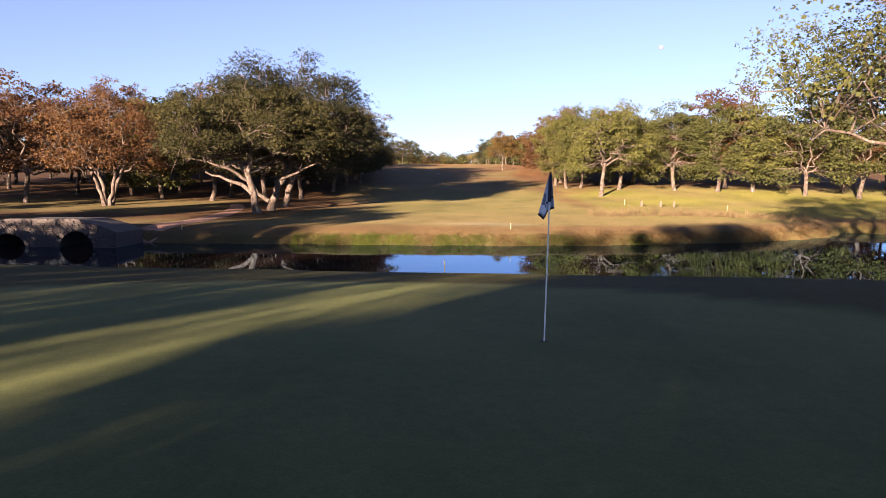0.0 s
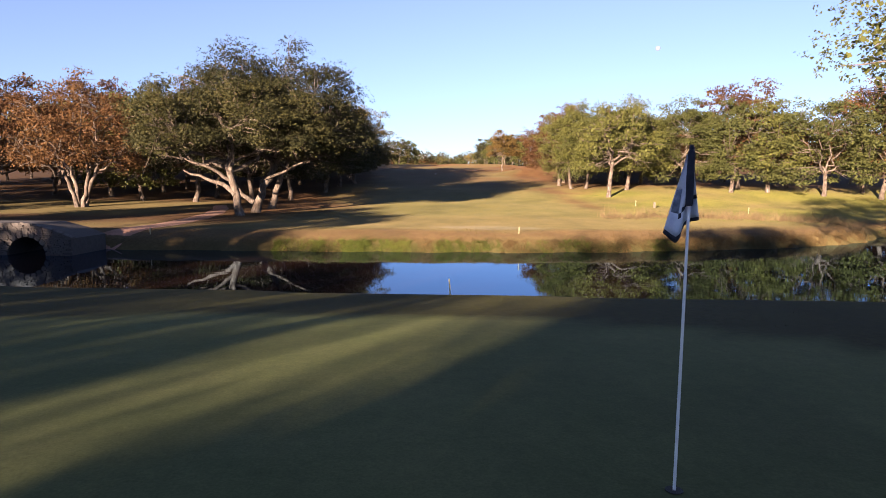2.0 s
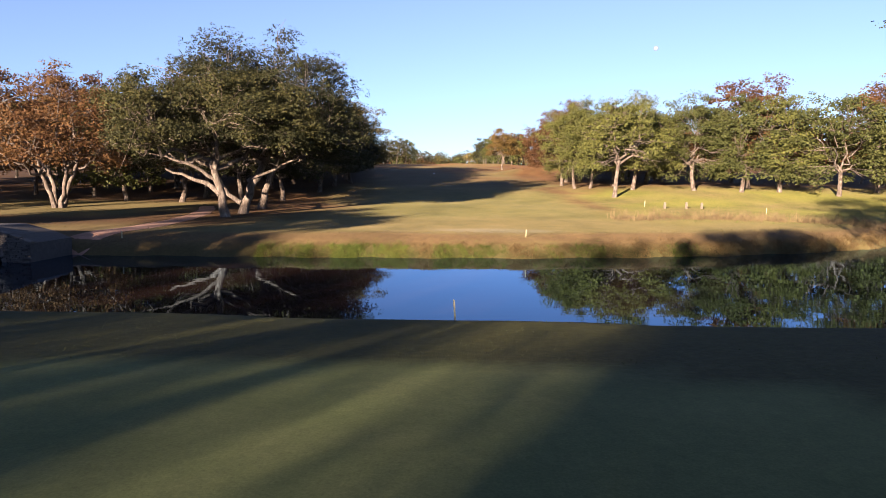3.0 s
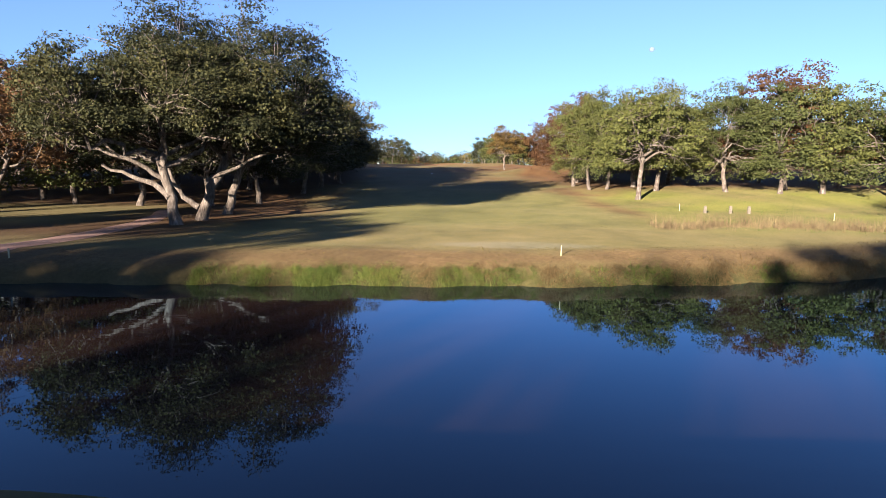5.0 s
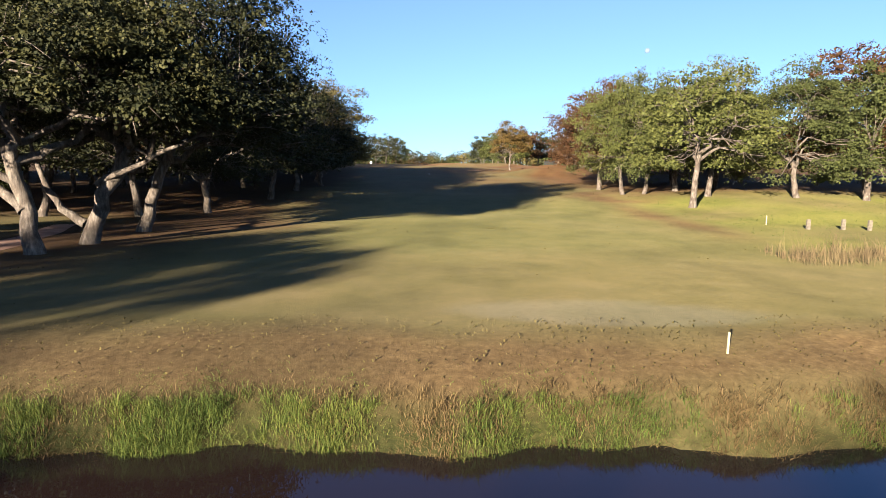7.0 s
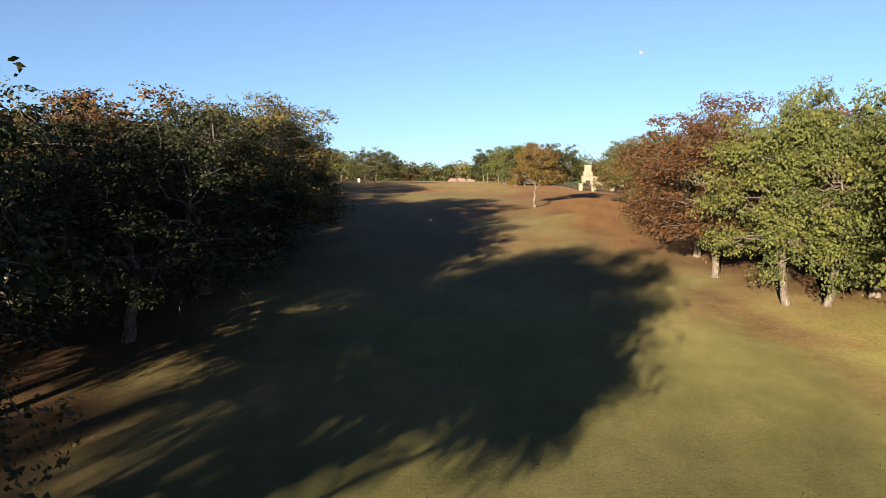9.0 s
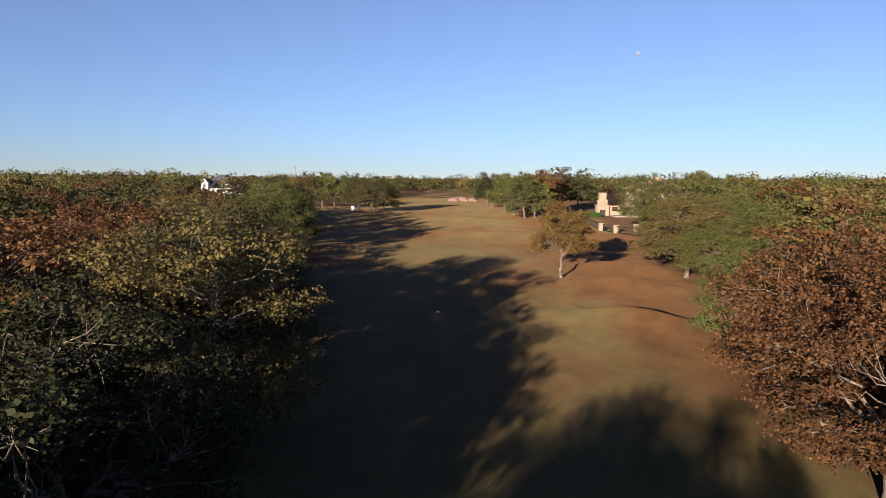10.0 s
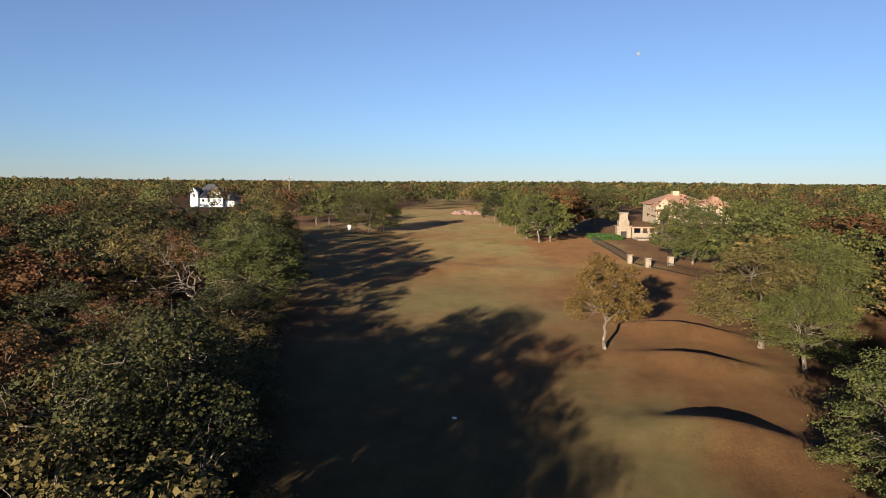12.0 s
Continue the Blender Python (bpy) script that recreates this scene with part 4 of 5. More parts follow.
def flagstick(x, y):
    z = gz(x, y)
    root = tagged(new("golf_flagstick"), "white golf flagstick with a limp white navy-edged flag", "golf flag")
    root.location = (x, y, z)
    tilt = np.array([0.018, 0.045, 1.0])
    v, f = [], []
    tube_arrays([tilt * t for t in (0.0, 0.7, 1.4, 2.1)], [0.0098, 0.0095, 0.009, 0.0085], 12, v, f)
    part_mesh("pole", mesh_arrays("pole", v, f, WHITE_POLE, True), root)
    v, f = [], []
    tube_arrays([tilt * 1.775, tilt * 1.79, tilt * 1.95, tilt * 2.10, tilt * 2.115], [0.019, 0.023, 0.023, 0.021, 0.014], 12, v, f)
    part_mesh("sleeve", mesh_arrays("sleeve", v, f, NAVY, True), root, "navy cloth sleeve")
    v, f = [], []
    tube_arrays([tilt * 2.11, tilt * 2.125, tilt * 2.145], [0.014, 0.016, 0.009], 12, v, f)
    part_mesh("cap", mesh_arrays("cap", v, f, NAVY, True), root, "navy cap")
    # cloth: hangs behind the pole in soft folds
    nu, nv = 17, 19

    def cloth(u, t):
        left = np.array([-0.020, 2.085]) * (1 - t) + np.array([-0.129, 1.604]) * t
        right = np.array([0.022, 2.085]) * (1 - t) + np.array([0.066, 1.690]) * t
        p = left * (1 - u) + right * u
        tip = -0.085 * max(0.0, 1 - abs(u - 0.32) / 0.32) * t ** 3
        fold = 0.030 * math.sin(u * 9.0 + 1.2 * t) * t ** 0.5 + 0.012 * math.sin(u * 21 + 3 * t) * t
        xx, zz = p[0], p[1] + tip
        return (xx + tilt[0] * zz, 0.022 + tilt[1] * zz + fold + 0.012 * t, zz)
    vs = [cloth(i / (nu - 1), j / (nv - 1)) for j in range(nv) for i in range(nu)]
    body = [(j * nu + i, j * nu + i + 1, (j + 1) * nu + i + 1, (j + 1) * nu + i) for j in range(nv - 1) for i in range(nu - 1)]
    hem = [q for n_, q in enumerate(body) if n_ // (nu - 1) >= nv - 2]
    band = [q for n_, q in enumerate(body) if n_ // (nu - 1) == 13 - (n_ % (nu - 1)) // 6 and n_ % (nu - 1) > 4]
    mark = [q for n_, q in enumerate(body) if 8 <= n_ // (nu - 1) <= 12 and 1 <= n_ % (nu - 1) <= 4]
    rest = [q for q in body if q not in hem and q not in band and q not in mark]
    for nm, fs, mt, lb in (("cloth", rest, CLOTH, "limp white flag cloth"), ("hem", hem, NAVY, "navy hem"), ("fold_edge", band, NAVY, "navy edge of a fold"), ("printed_emblem", mark, PRINT, "faded grey print")):
        used = sorted({i for q in fs for i in q})
        at_ = {i: k for k, i in enumerate(used)}
        me_ = mesh_arrays(nm, [vs[i] for i in used], [tuple(at_[i] for i in q) for q in fs], mt, True)
        ob = part_mesh(nm, me_, root, lb)
        so = ob.modifiers.new("thick", "SOLIDIFY")
        so.thickness = 0.002
    # no hole is cut; a flat dark disc imitates the shade inside it
    v, f = [], []
    tube_arrays([(0, 0, 0.004), (0, 0, 0.006)], [0.056, 0.054], 24, v, f)
    part_mesh("hole_disc", mesh_arrays("hole_disc", v, f, DARK), root, "flat dark disc standing in for the shaded hole")
    return root


flagstick(2.16, 7.80)


def stake(x, y, h, w, lean, mat, label, name="marker_stake"):
    bm = bmesh.new()
    box(bm, -w / 2, w / 2, -w / 2.5, w / 2.5, -0.25, h, w * 0.12)
    for vtx in bm.verts:
        k = max(0.0, vtx.co.z) / h
        vtx.co.x += lean * k
        if k > 0.95:
            vtx.co.z += 0.25 * w * math.sin(vtx.co.x * 90)
    me_ = bpy.data.meshes.new(name)
    bm.to_mesh(me_)
    bm.free()
    me_.materials.append(mat)
    ob = tagged(new(name, me_), label, "stake")
    ob.location = (x, y, gz(x, y))
    return ob


stake(0.50, 18.45, 0.37, 0.032, -0.04, STAKE, "cream wooden marker stake on the near pond bank")
stake(3.72, 38.75, 0.37, 0.036, 0.02, STAKE, "cream wooden marker stake above the grassy far bank")
stake(16.9, 64.8, 0.55, 0.06, 0.0, STAKE, "thin cream marker stake in the rough grass")
stake(23.6, 56.0, 0.5, 0.05, 0.03, STAKE, "thin cream marker stake beside the reeds")
stake(-16.2, 37.4, 0.35, 0.05, 0.0, STAKE, "small cream marker stake beside the path")
for px_, py_, ph in ((17.9, 62.3, 0.50), (19.7, 62.2, 0.52), (20.9, 61.9, 0.50)):
    tagged(stake(px_, py_, ph, 0.20, 0.02, POST_WOOD, "short weathered grey post standing behind the reeds", "stone_post"), group="posts behind the reeds", category="post")

# ---- stone bridge and path ----
BX0, BX1, BY0, BY1 = -27.4, -18.0, 33.4, 36.3


def bridge_top(x):
    return float(np.interp(x, (-27.4, -25.9, -24.0, -20.2, -18.9, -18.0), (-1.05, -0.75, -0.40, -0.38, -0.70, -1.05)))


def arch_under(x):
    best = -3.2
    for c in (-20.2, -24.0):
        u = (x - c) / 0.98
        if abs(u) < 1:
            best = max(best, WATER_Z - 0.1 + (1.02 if c > -22 else 0.84) * math.sqrt(1 - u * u))
    return best


def bridge():
    root = tagged(new("stone_bridge"), "low stone bridge with two dark arches in shade", "bridge")
    xs = np.arange(BX0, BX1 + 0.001, 0.06)
    v, f = [], []
    for x in xs:
        tz, uz = bridge_top(x), arch_under(x)
        v += [(x, BY0, uz), (x, BY0, tz), (x, BY1, tz), (x, BY1, uz)]
    for i in range(len(xs) - 1):
        b0, b1 = i * 4, i * 4 + 4
        for k in range(4):
            k2 = (k + 1) % 4
            f.append((b0 + k, b0 + k2, b1 + k2, b1 + k))
    n = len(v)
    f += [(3, 2, 1, 0), (n - 4, n - 3, n - 2, n - 1)]
    core = part_mesh("core", mesh_arrays("core", v, f, MORTAR), root, "mortar core")
    g = random.Random(9)
    bm = bmesh.new()
    box(bm, -0.5, 0.5, -0.5, 0.5, -0.5, 0.5, 0.09)
    sme = bpy.data.meshes.new("stone")
    bm.to_mesh(sme)
    bm.free()
    sme.materials.append(STONE)
    z = WATER_Z - 0.05
    while z < -0.40:
        hgt = g.uniform(0.07, 0.12)
        x = BX0 + g.uniform(0, 0.2)
        while x < BX1:
            ln = g.uniform(0.22, 0.58)
            xc = x + ln / 2
            if xc + ln / 2 < BX1 and z + hgt < bridge_top(xc) + 0.03 and z > max(arch_under(xc - ln * 0.4), arch_under(xc + ln * 0.4)) - 0.03:
                ob = part_mesh("stone", sme, root)
                ob.location = (xc, BY0 + 0.01 - g.uniform(0, 0.03), z + hgt / 2)
                ob.rotation_euler = (0, g.uniform(-0.03, 0.03), 0)
                ob.scale = (ln - 0.02, 0.14, hgt - 0.012)
            x += ln
        z += hgt
    for c in (-20.2, -24.0):
        for k in range(11):
            q = math.pi * (k + 0.5) / 11
            ob = part_mesh("arch_stone", sme, root)
            ob.location = (c + 1.06 * math.cos(q), BY0 - 0.03, WATER_Z - 0.1 + (1.10 if c > -22 else 0.92) * math.sin(q))
            ob.rotation_euler = (0, math.pi / 2 - q, 0)
            ob.scale = (0.25, 0.16, 0.22)
    x = BX0 + 0.2
    while x < BX1 - 0.4:
        ln = g.uniform(0.4, 0.6)
        xc = x + ln / 2
        ob = part_mesh("coping_stone", sme, root)
        ob.location = (xc, BY0 + 0.10, bridge_top(xc) + 0.03)
        ob.rotation_euler = (0, -math.atan((bridge_top(xc + 0.2) - bridge_top(xc - 0.2)) / 0.4), 0)
        ob.scale = (ln - 0.02, 0.36, 0.12)
        x += ln


def cart_path():
    pts = [(-18.8, 34.9), (-18.0, 37.5), (-17.5, 40), (-17.4, 43), (-17.8, 47), (-18.6, 52), (-20, 57), (-22, 62)]
    fine_ = []
    for a_, b_ in zip(pts[:-1], pts[1:]):
        n_ = max(2, int(math.dist(a_, b_) / 0.7))
        fine_ += [(a_[0] + (b_[0] - a_[0]) * i / n_, a_[1] + (b_[1] - a_[1]) * i / n_) for i in range(n_)]
    for _ in range(4):
        fine_ = [fine_[0]] + [((fine_[i - 1][0] + 2 * fine_[i][0] + fine_[i + 1][0]) / 4, (fine_[i - 1][1] + 2 * fine_[i][1] + fine_[i + 1][1]) / 4) for i in range(1, len(fine_) - 1)] + [fine_[-1]]
    v, f = [], []
    for i, p in enumerate(fine_):
        q = fine_[min(i + 1, len(fine_) - 1)]
        o = fine_[max(i - 1, 0)]
        d = Vector((q[0] - o[0], q[1] - o[1])).normalized()
        for k in range(5):
            w = (k - 2) * (0.48 - 0.2 * i / len(fine_)) * (1 + 0.08 * math.sin(i * 0.9 + k))
            x, y = p[0] - d.y * w, p[1] + d.x * w
            v.append((x, y, gz(x, y) + (0.035 if 0 < k < 4 else 0.008)))
    for i in range(len(fine_) - 1):
        for k in range(4):
            f.append((i * 5 + k, i * 5 + k + 1, i * 5 + k + 6, i * 5 + k + 5))
    tagged(new("cart_path", mesh_arrays("cart_path", v, f, PATHM, True)), "reddish gravel cart path leading to the stone bridge", "path", kind="structure")


bridge()
cart_path()

# ---- grasses ----


def blades(name, spots, length, width, mat, label, seed, lean=0.35, per=9, rad=0.10):
    """Tufts of arching blades, two segments each; a third column of spots scales the tuft."""
    g = np.random.default_rng(seed)
    sp = np.array(spots)
    n = len(sp) * per
    base = np.repeat(sp[:, :2], per, axis=0) + g.normal(0, rad, (n, 2))
    z = height(base[:, 0], base[:, 1])
    tuft = g.uniform(0.45, 1.45, len(sp)) * (sp[:, 2] if sp.shape[1] > 2 else 1.0)
    ln = length * g.uniform(0.45, 1.3, n) * np.repeat(tuft, per)
    az = g.uniform(0, 6.283, n)
    ca, sa = np.cos(az), np.sin(az)
    sway = np.repeat(g.normal(0, 0.5 * lean, (len(sp), 2)), per, axis=0) + g.normal(0, lean, (n, 2))
    lx, ly = sway[:, 0] * ln, sway[:, 1] * ln
    w = width * g.uniform(0.6, 1.3, n)
    up = ln * (1.0 - 0.25 * np.minimum(1.0, np.hypot(sway[:, 0], sway[:, 1])))

    def edge(k, h, f):
        return np.stack([base[:, 0] + lx * k + ca * w * f, base[:, 1] + ly * k + sa * w * f, z - 0.03 + h], 1)
    low = np.stack([edge(0, 0, -1), edge(0, 0, 1), edge(0.35, 0.62 * up, 0.8), edge(0.35, 0.62 * up, -0.8)], 1)
    tip = np.stack([edge(0.35, 0.62 * up, -0.8), edge(0.35, 0.62 * up, 0.8), edge(1.25, up, 0.12), edge(1.25, up, -0.12)], 1)
    return tagged(new(name, quads_mesh(name, np.concatenate([low, tip]), mat)), label, "grass", kind="stuff")


gr = random.Random(3)


def along_bank(n, x0, x1, d0, d1):
    out = []
    for _ in range(n):
        x = gr.uniform(x0, x1)
        out.append((x, float(shore_far(x)) + d0 + (d1 - d0) * gr.random() ** 1.4))
    return out


def tufted(x):
    """Where green tufts gather along the bank."""
    return math.sin(x * 1.15 + 0.6) + 0.8 * math.sin(x * 2.7 + 2.0) + 0.5 * math.sin(x * 5.3) - 0.10 * max(0.0, x + 3.0) + 0.8 * (x < -2.3)


blades("green_bank_grass", [p for p in along_bank(2600, -9.2, 14, -0.08, 0.55) if tufted(p[0]) + gr.uniform(-1.3, 1.3) > 0.2], 0.17, 0.0042, BANKGRASS, "bright green grass tufts along the pond edge", 1, 0.42, 26, 0.06)
blades("bank_grass", [p for p in along_bank(2200, -9.5, 17, 0.0, 1.3) if tufted(p[0]) + gr.uniform(-1.4, 1.4) > 0.3], 0.075, 0.004, BANKGRASS, "short green grass along the pond bank", 2, 0.6, 14, 0.12)
blades("tall_dry_grass", [p for p in along_bank(3000, -9.8, 26, -0.10, 0.8) if tufted(p[0]) + gr.uniform(-1.9, 1.9) < 0.7], 0.12, 0.005, DRYGRASS, "tall tan dry grass on the pond edge", 5, 0.5, 18, 0.08)
blades("dry_bank_grass", along_bank(3600, -10.5, 27, 0.5, 4.4), 0.032, 0.005, DRYGRASS, "dry tan grass along the pond bank", 4, 1.0, 9, 0.16)
blades("weeds", along_bank(200, 8, 27, 0.0, 1.3), 0.26, 0.006, DRYGRASS, "dry brown weeds at the pond edge", 6, 0.5, 14, 0.10)
reeds = []
for _ in range(520):
    t = gr.random()
    reeds.append((10.9 + 15.5 * t, 50.9 - 3.4 * t + 2.4 * math.sin(t * 3.1) + gr.gauss(0, 0.9), gr.uniform(0.35, 1.2)))
blades("reeds", reeds, 0.58, 0.006, REED, "stand of dry tan reeds in the rough beyond the pond", 7, 0.2, 15, 0.15)
rough = []
for _ in range(2600):
    x, y = gr.uniform(14, 48), gr.uniform(48, 80)
    rough.append((x, y))
blades("rough_grass", rough, 0.09, 0.012, BANKGRASS, "lush yellow-green rough grass below the oaks", 8, 0.5, 5, 0.2)
fringe_spots = []
for _ in range(3600):
    x = gr.uniform(-16, 18)
    y = gr.uniform(13.6, 20.6)
    if ((x + 1) / 11.6) ** 2 + ((y - 3.5) / 11.3) ** 2 > 1.0:
        fringe_spots.append((x, y))
FRINGE = leaf_material("fringe_grass", (0.035, 0.048, 0.014), (0.06, 0.073, 0.02), (0.09, 0.095, 0.032), 0.25)
blades("fringe_grass", fringe_spots, 0.04, 0.006, FRINGE, "short dewy fringe grass round the putting green", 9, 0.6, 8, 0.14)


def litter_flakes():
    g = np.random.default_rng(15)
    n = 9000
    x = np.interp(g.random(n), (0, 1), (-44, -9)) + g.normal(0, 1.5, n)
    y = g.uniform(40, 118, n)
    m = x < np.interp(y, EDGE_L_Y, EDGE_L_X) + 4 * g.random(n) ** 2
    x2, y2 = g.uniform(-6, 22, 350), g.uniform(42, 75, 350)
    x3, y3 = g.uniform(10, 19, 1500), g.uniform(84, 120, 1500)
    x5 = g.uniform(-9, 24, 2600)
    y5 = shore_far(x5) + 0.3 + 3.9 * g.random(2600) ** 0.8
    x4, y4 = g.normal(1.3, 0.8, 60), g.normal(62.2, 0.4, 60)
    x, y = np.concatenate([x[m], x2, x3, x4, x5]), np.concatenate([y[m], y2, y3, y4, y5])
    n = len(x)
    z = height(x, y) + 0.015
    s = g.uniform(0.02, 0.045, n) * np.where(y < 46, 0.6, 1.0)
    a_ = g.uniform(0, 6.28, n)
    ca, sa = np.cos(a_) * s, np.sin(a_) * s
    t = g.uniform(0, 0.04, n)
    q = np.stack([np.stack([x - ca, y - sa, z], 1), np.stack([x + sa * 0.6, y - ca * 0.6, z + t], 1), np.stack([x + ca, y + sa, z + t], 1), np.stack([x - sa * 0.6, y + ca * 0.6, z], 1)], 1)
    tagged(new("fallen_leaves", quads_mesh("fallen_leaves", q, LEAF["tan"])), "fallen brown oak leaves scattered over the grass", "leaves", kind="stuff")


litter_flakes()

# ---- houses ----


def hip_roof(x0, x1, y0, y1, z0, z1, over=0.6):
    bm = bmesh.new()
    x0, x1, y0, y1 = x0 - over, x1 + over, y0 - over, y1 + over
    h = min(x1 - x0, y1 - y0) / 2
    if x1 - x0 > y1 - y0:
        r0, r1 = (x0 + h, (y0 + y1) / 2, z1), (x1 - h, (y0 + y1) / 2, z1)
    else:
        r0, r1 = ((x0 + x1) / 2, y0 + h, z1), ((x0 + x1) / 2, y1 - h, z1)
    c = [bm.verts.new(p) for p in ((x0, y0, z0), (x1, y0, z0), (x1, y1, z0), (x0, y1, z0))]
    d = [bm.verts.new((p.co.x, p.co.y, z0 - 0.25)) for p in c]
    a_, b_ = bm.verts.new(r0), bm.verts.new(r1)
    if x1 - x0 > y1 - y0:
        fs = [(c[0], c[1], b_, a_), (c[1], c[2], b_), (c[2], c[3], a_, b_), (c[3], c[0], a_)]
    else:
        fs = [(c[0], c[1], a_), (c[1], c[2], b_, a_), (c[2], c[3], b_), (c[3], c[0], a_, b_)]
    for q in fs:
        bm.faces.new(q)
    for k in range(4):
        bm.faces.new((c[k], d[k], d[(k + 1) % 4], c[(k + 1) % 4]))
    bm.faces.new(d)
    return bm


def gable(x0, x1, y0, y1, z0, z1):
    """A gabled block whose ridge runs along y."""
    bm = bmesh.new()
    xm = (x0 + x1) / 2
    a_ = [bm.verts.new(p) for p in ((x0, y0, z0), (x1, y0, z0), (x1, y0, z1 - (x1 - x0) * 0.45), (xm, y0, z1), (x0, y0, z1 - (x1 - x0) * 0.45))]
    b_ = [bm.verts.new((v.co.x, y1, v.co.z)) for v in a_]
    bm.faces.new(a_)
    bm.faces.new(b_[::-1])
    for k in range(5):
        bm.faces.new((a_[k], b_[k], b_[(k + 1) % 5], a_[(k + 1) % 5]))
    return bm


def gable_roof(x0, x1, y0, y1, z1, over=0.35, th=0.18):
    bm = bmesh.new()
    xm = (x0 + x1) / 2
    ze = z1 - (x1 - x0 + 2 * over) * 0.45 + 0.06
    pr = [(x0 - over, ze), (xm, z1 + 0.06), (x1 + over, ze), (x1 + over, ze + th), (xm, z1 + 0.06 + th), (x0 - over, ze + th)]
    a_ = [bm.verts.new((p[0], y0 - over, p[1])) for p in pr]
    b_ = [bm.verts.new((p[0], y1, p[1])) for p in pr]
    bm.faces.new(a_[:2] + a_[4:])
    bm.faces.new(a_[1:5])
    bm.faces.new((b_[:2] + b_[4:])[::-1])
    bm.faces.new(b_[1:5][::-1])
    for k in range(6):
        bm.faces.new((a_[k], b_[k], b_[(k + 1) % 6], a_[(k + 1) % 6]))
    return bm


def window_on(root, x, y, z, w, h, frame_mat):
    """A window facing -y: frame, pane, sill."""
    fr = bmesh.new()
    for b_ in ((-w / 2, -w / 2 + 0.12, 0, h), (w / 2 - 0.12, w / 2, 0, h), (-w / 2, w / 2, 0, 0.12), (-w / 2, w / 2, h - 0.12, h), (-0.05, 0.05, 0, h)):
        box(fr, x + b_[0], x + b_[1], y - 0.10, y + 0.02, z + b_[2], z + b_[3])
    wob_ = part("window", fr, frame_mat, root)
    part("pane", boxed(x - w / 2 + 0.05, x + w / 2 - 0.05, y - 0.05, y + 0.01, z + 0.05, z + h - 0.05), GLASS, wob_, "dark window pane")
    part("sill", boxed(x - w / 2 - 0.1, x + w / 2 + 0.1, y - 0.2, y, z - 0.12, z), frame_mat, wob_)


def white_house(x, y):
    z = gz(x, y) - 0.3
    root = tagged(new("white_house"), "white house with a dark hipped roof among the trees", "house")
    part("wall", boxed(x - 7, x + 5.5, y - 5, y + 5, z, z + 4.3), WHITEWALL, root)
    part("roof", hip_roof(x - 7, x + 5.5, y - 5, y + 5, z + 4.2, z + 9.6), SLATE, root, "dark slate roof")
    part("front_gable", gable(x - 7.2, x - 4.2, y - 6.2, y - 1, z, z + 8.0), WHITEWALL, root)
    part("gable_roof", gable_roof(x - 7.2, x - 4.2, y - 6.2, y - 1, z + 8.0), SLATE, root, "dark slate roof")
    part("dormer", boxed(x + 1.4, x + 4.2, y - 4.2, y - 1.0, z + 4.9, z + 7.0), WHITEWALL, root)
    part("dormer_roof", hip_roof(x + 1.4, x + 4.2, y - 4.2, y - 1.0, z + 6.9, z + 7.7, 0.3), SLATE, root, "dark slate roof")
    part("wing", boxed(x + 5.4, x + 9.5, y - 3, y + 4, z, z + 3.2), WHITEWALL, root)
    part("wing_roof", hip_roof(x + 5.4, x + 9.5, y - 3, y + 4, z + 3.1, z + 6.0), SLATE, root, "dark slate roof")
    window_on(root, x - 5.7, y - 6.2, z + 4.2, 1.2, 1.5, WHITEWALL)
    for wx in (-2.5, -0.2, 2.2, 4.3):
        window_on(root, x + wx, y - 5.0, z + 2.2, 1.1, 1.5, WHITEWALL)
    window_on(root, x + 2.8, y - 4.2, z + 5.4, 1.2, 1.1, WHITEWALL)
    return root


def stucco_house(x, y):
    z = gz(x, y)
    root = tagged(new("stucco_house"), "tan stucco house with a red tile roof behind oaks", "house")
    part("wall", boxed(x - 6, x + 9, y - 4, y + 7, z, z + 5.6), STUCCO, root)
    part("roof", hip_roof(x - 6, x + 9, y - 4, y + 7, z + 5.5, z + 8.2), TILE, root, "red-brown tile roof")
    part("porch", gable(x - 6.6, x - 2.0, y - 6.6, y - 3.8, z, z + 7.0), STUCCO, root)
    part("porch_roof", gable_roof(x - 6.6, x - 2.0, y - 6.6, y - 3.8, z + 7.0), TILE, root, "red-brown tile roof")
    # flat dark panel on the solid porch wall, imitating the shade in an arch
    v, f = [], []
    n_ = 14
    for k in range(n_ + 1):
        q = math.pi * k / n_
        v.append((x - 4.3 + 1.1 * math.cos(q), y - 6.63, z + 3.2 + 1.1 * math.sin(q)))
    v += [(x - 5.4, y - 6.63, z + 0.1), (x - 3.2, y - 6.63, z + 0.1)]
    arch = part_mesh("arch_shade_panel", mesh_arrays("arch_shade_panel", v, [tuple(range(n_ + 1)) + (n_ + 1, n_ + 2)], DARK), root, "dark arched panel standing in for a shaded opening")
    arch.modifiers.new("thick", "SOLIDIFY").thickness = 0.05
    part("chimney", boxed(x + 0.4, x + 2.2, y + 0.5, y + 2.0, z + 6.5, z + 9.0, 0.08), STUCCO, root, "pale stucco chimney")
    part("wing", boxed(x + 9, x + 16, y - 2, y + 6, z, z + 5.0), STUCCO, root)
    part("wing_roof", hip_roof(x + 9, x + 16, y - 2, y + 6, z + 4.9, z + 7.8), TILE, root, "red-brown tile roof")
    for wx in (0.0, 3.0, 6.0):
        window_on(root, x + wx, y - 4.0, z + 2.4, 1.3, 1.7, STUCCO)
    return root


white_house(-101.8, 346.0)
stucco_house(58.5, 264.0)

# ---- terrace with the outdoor fireplace ----


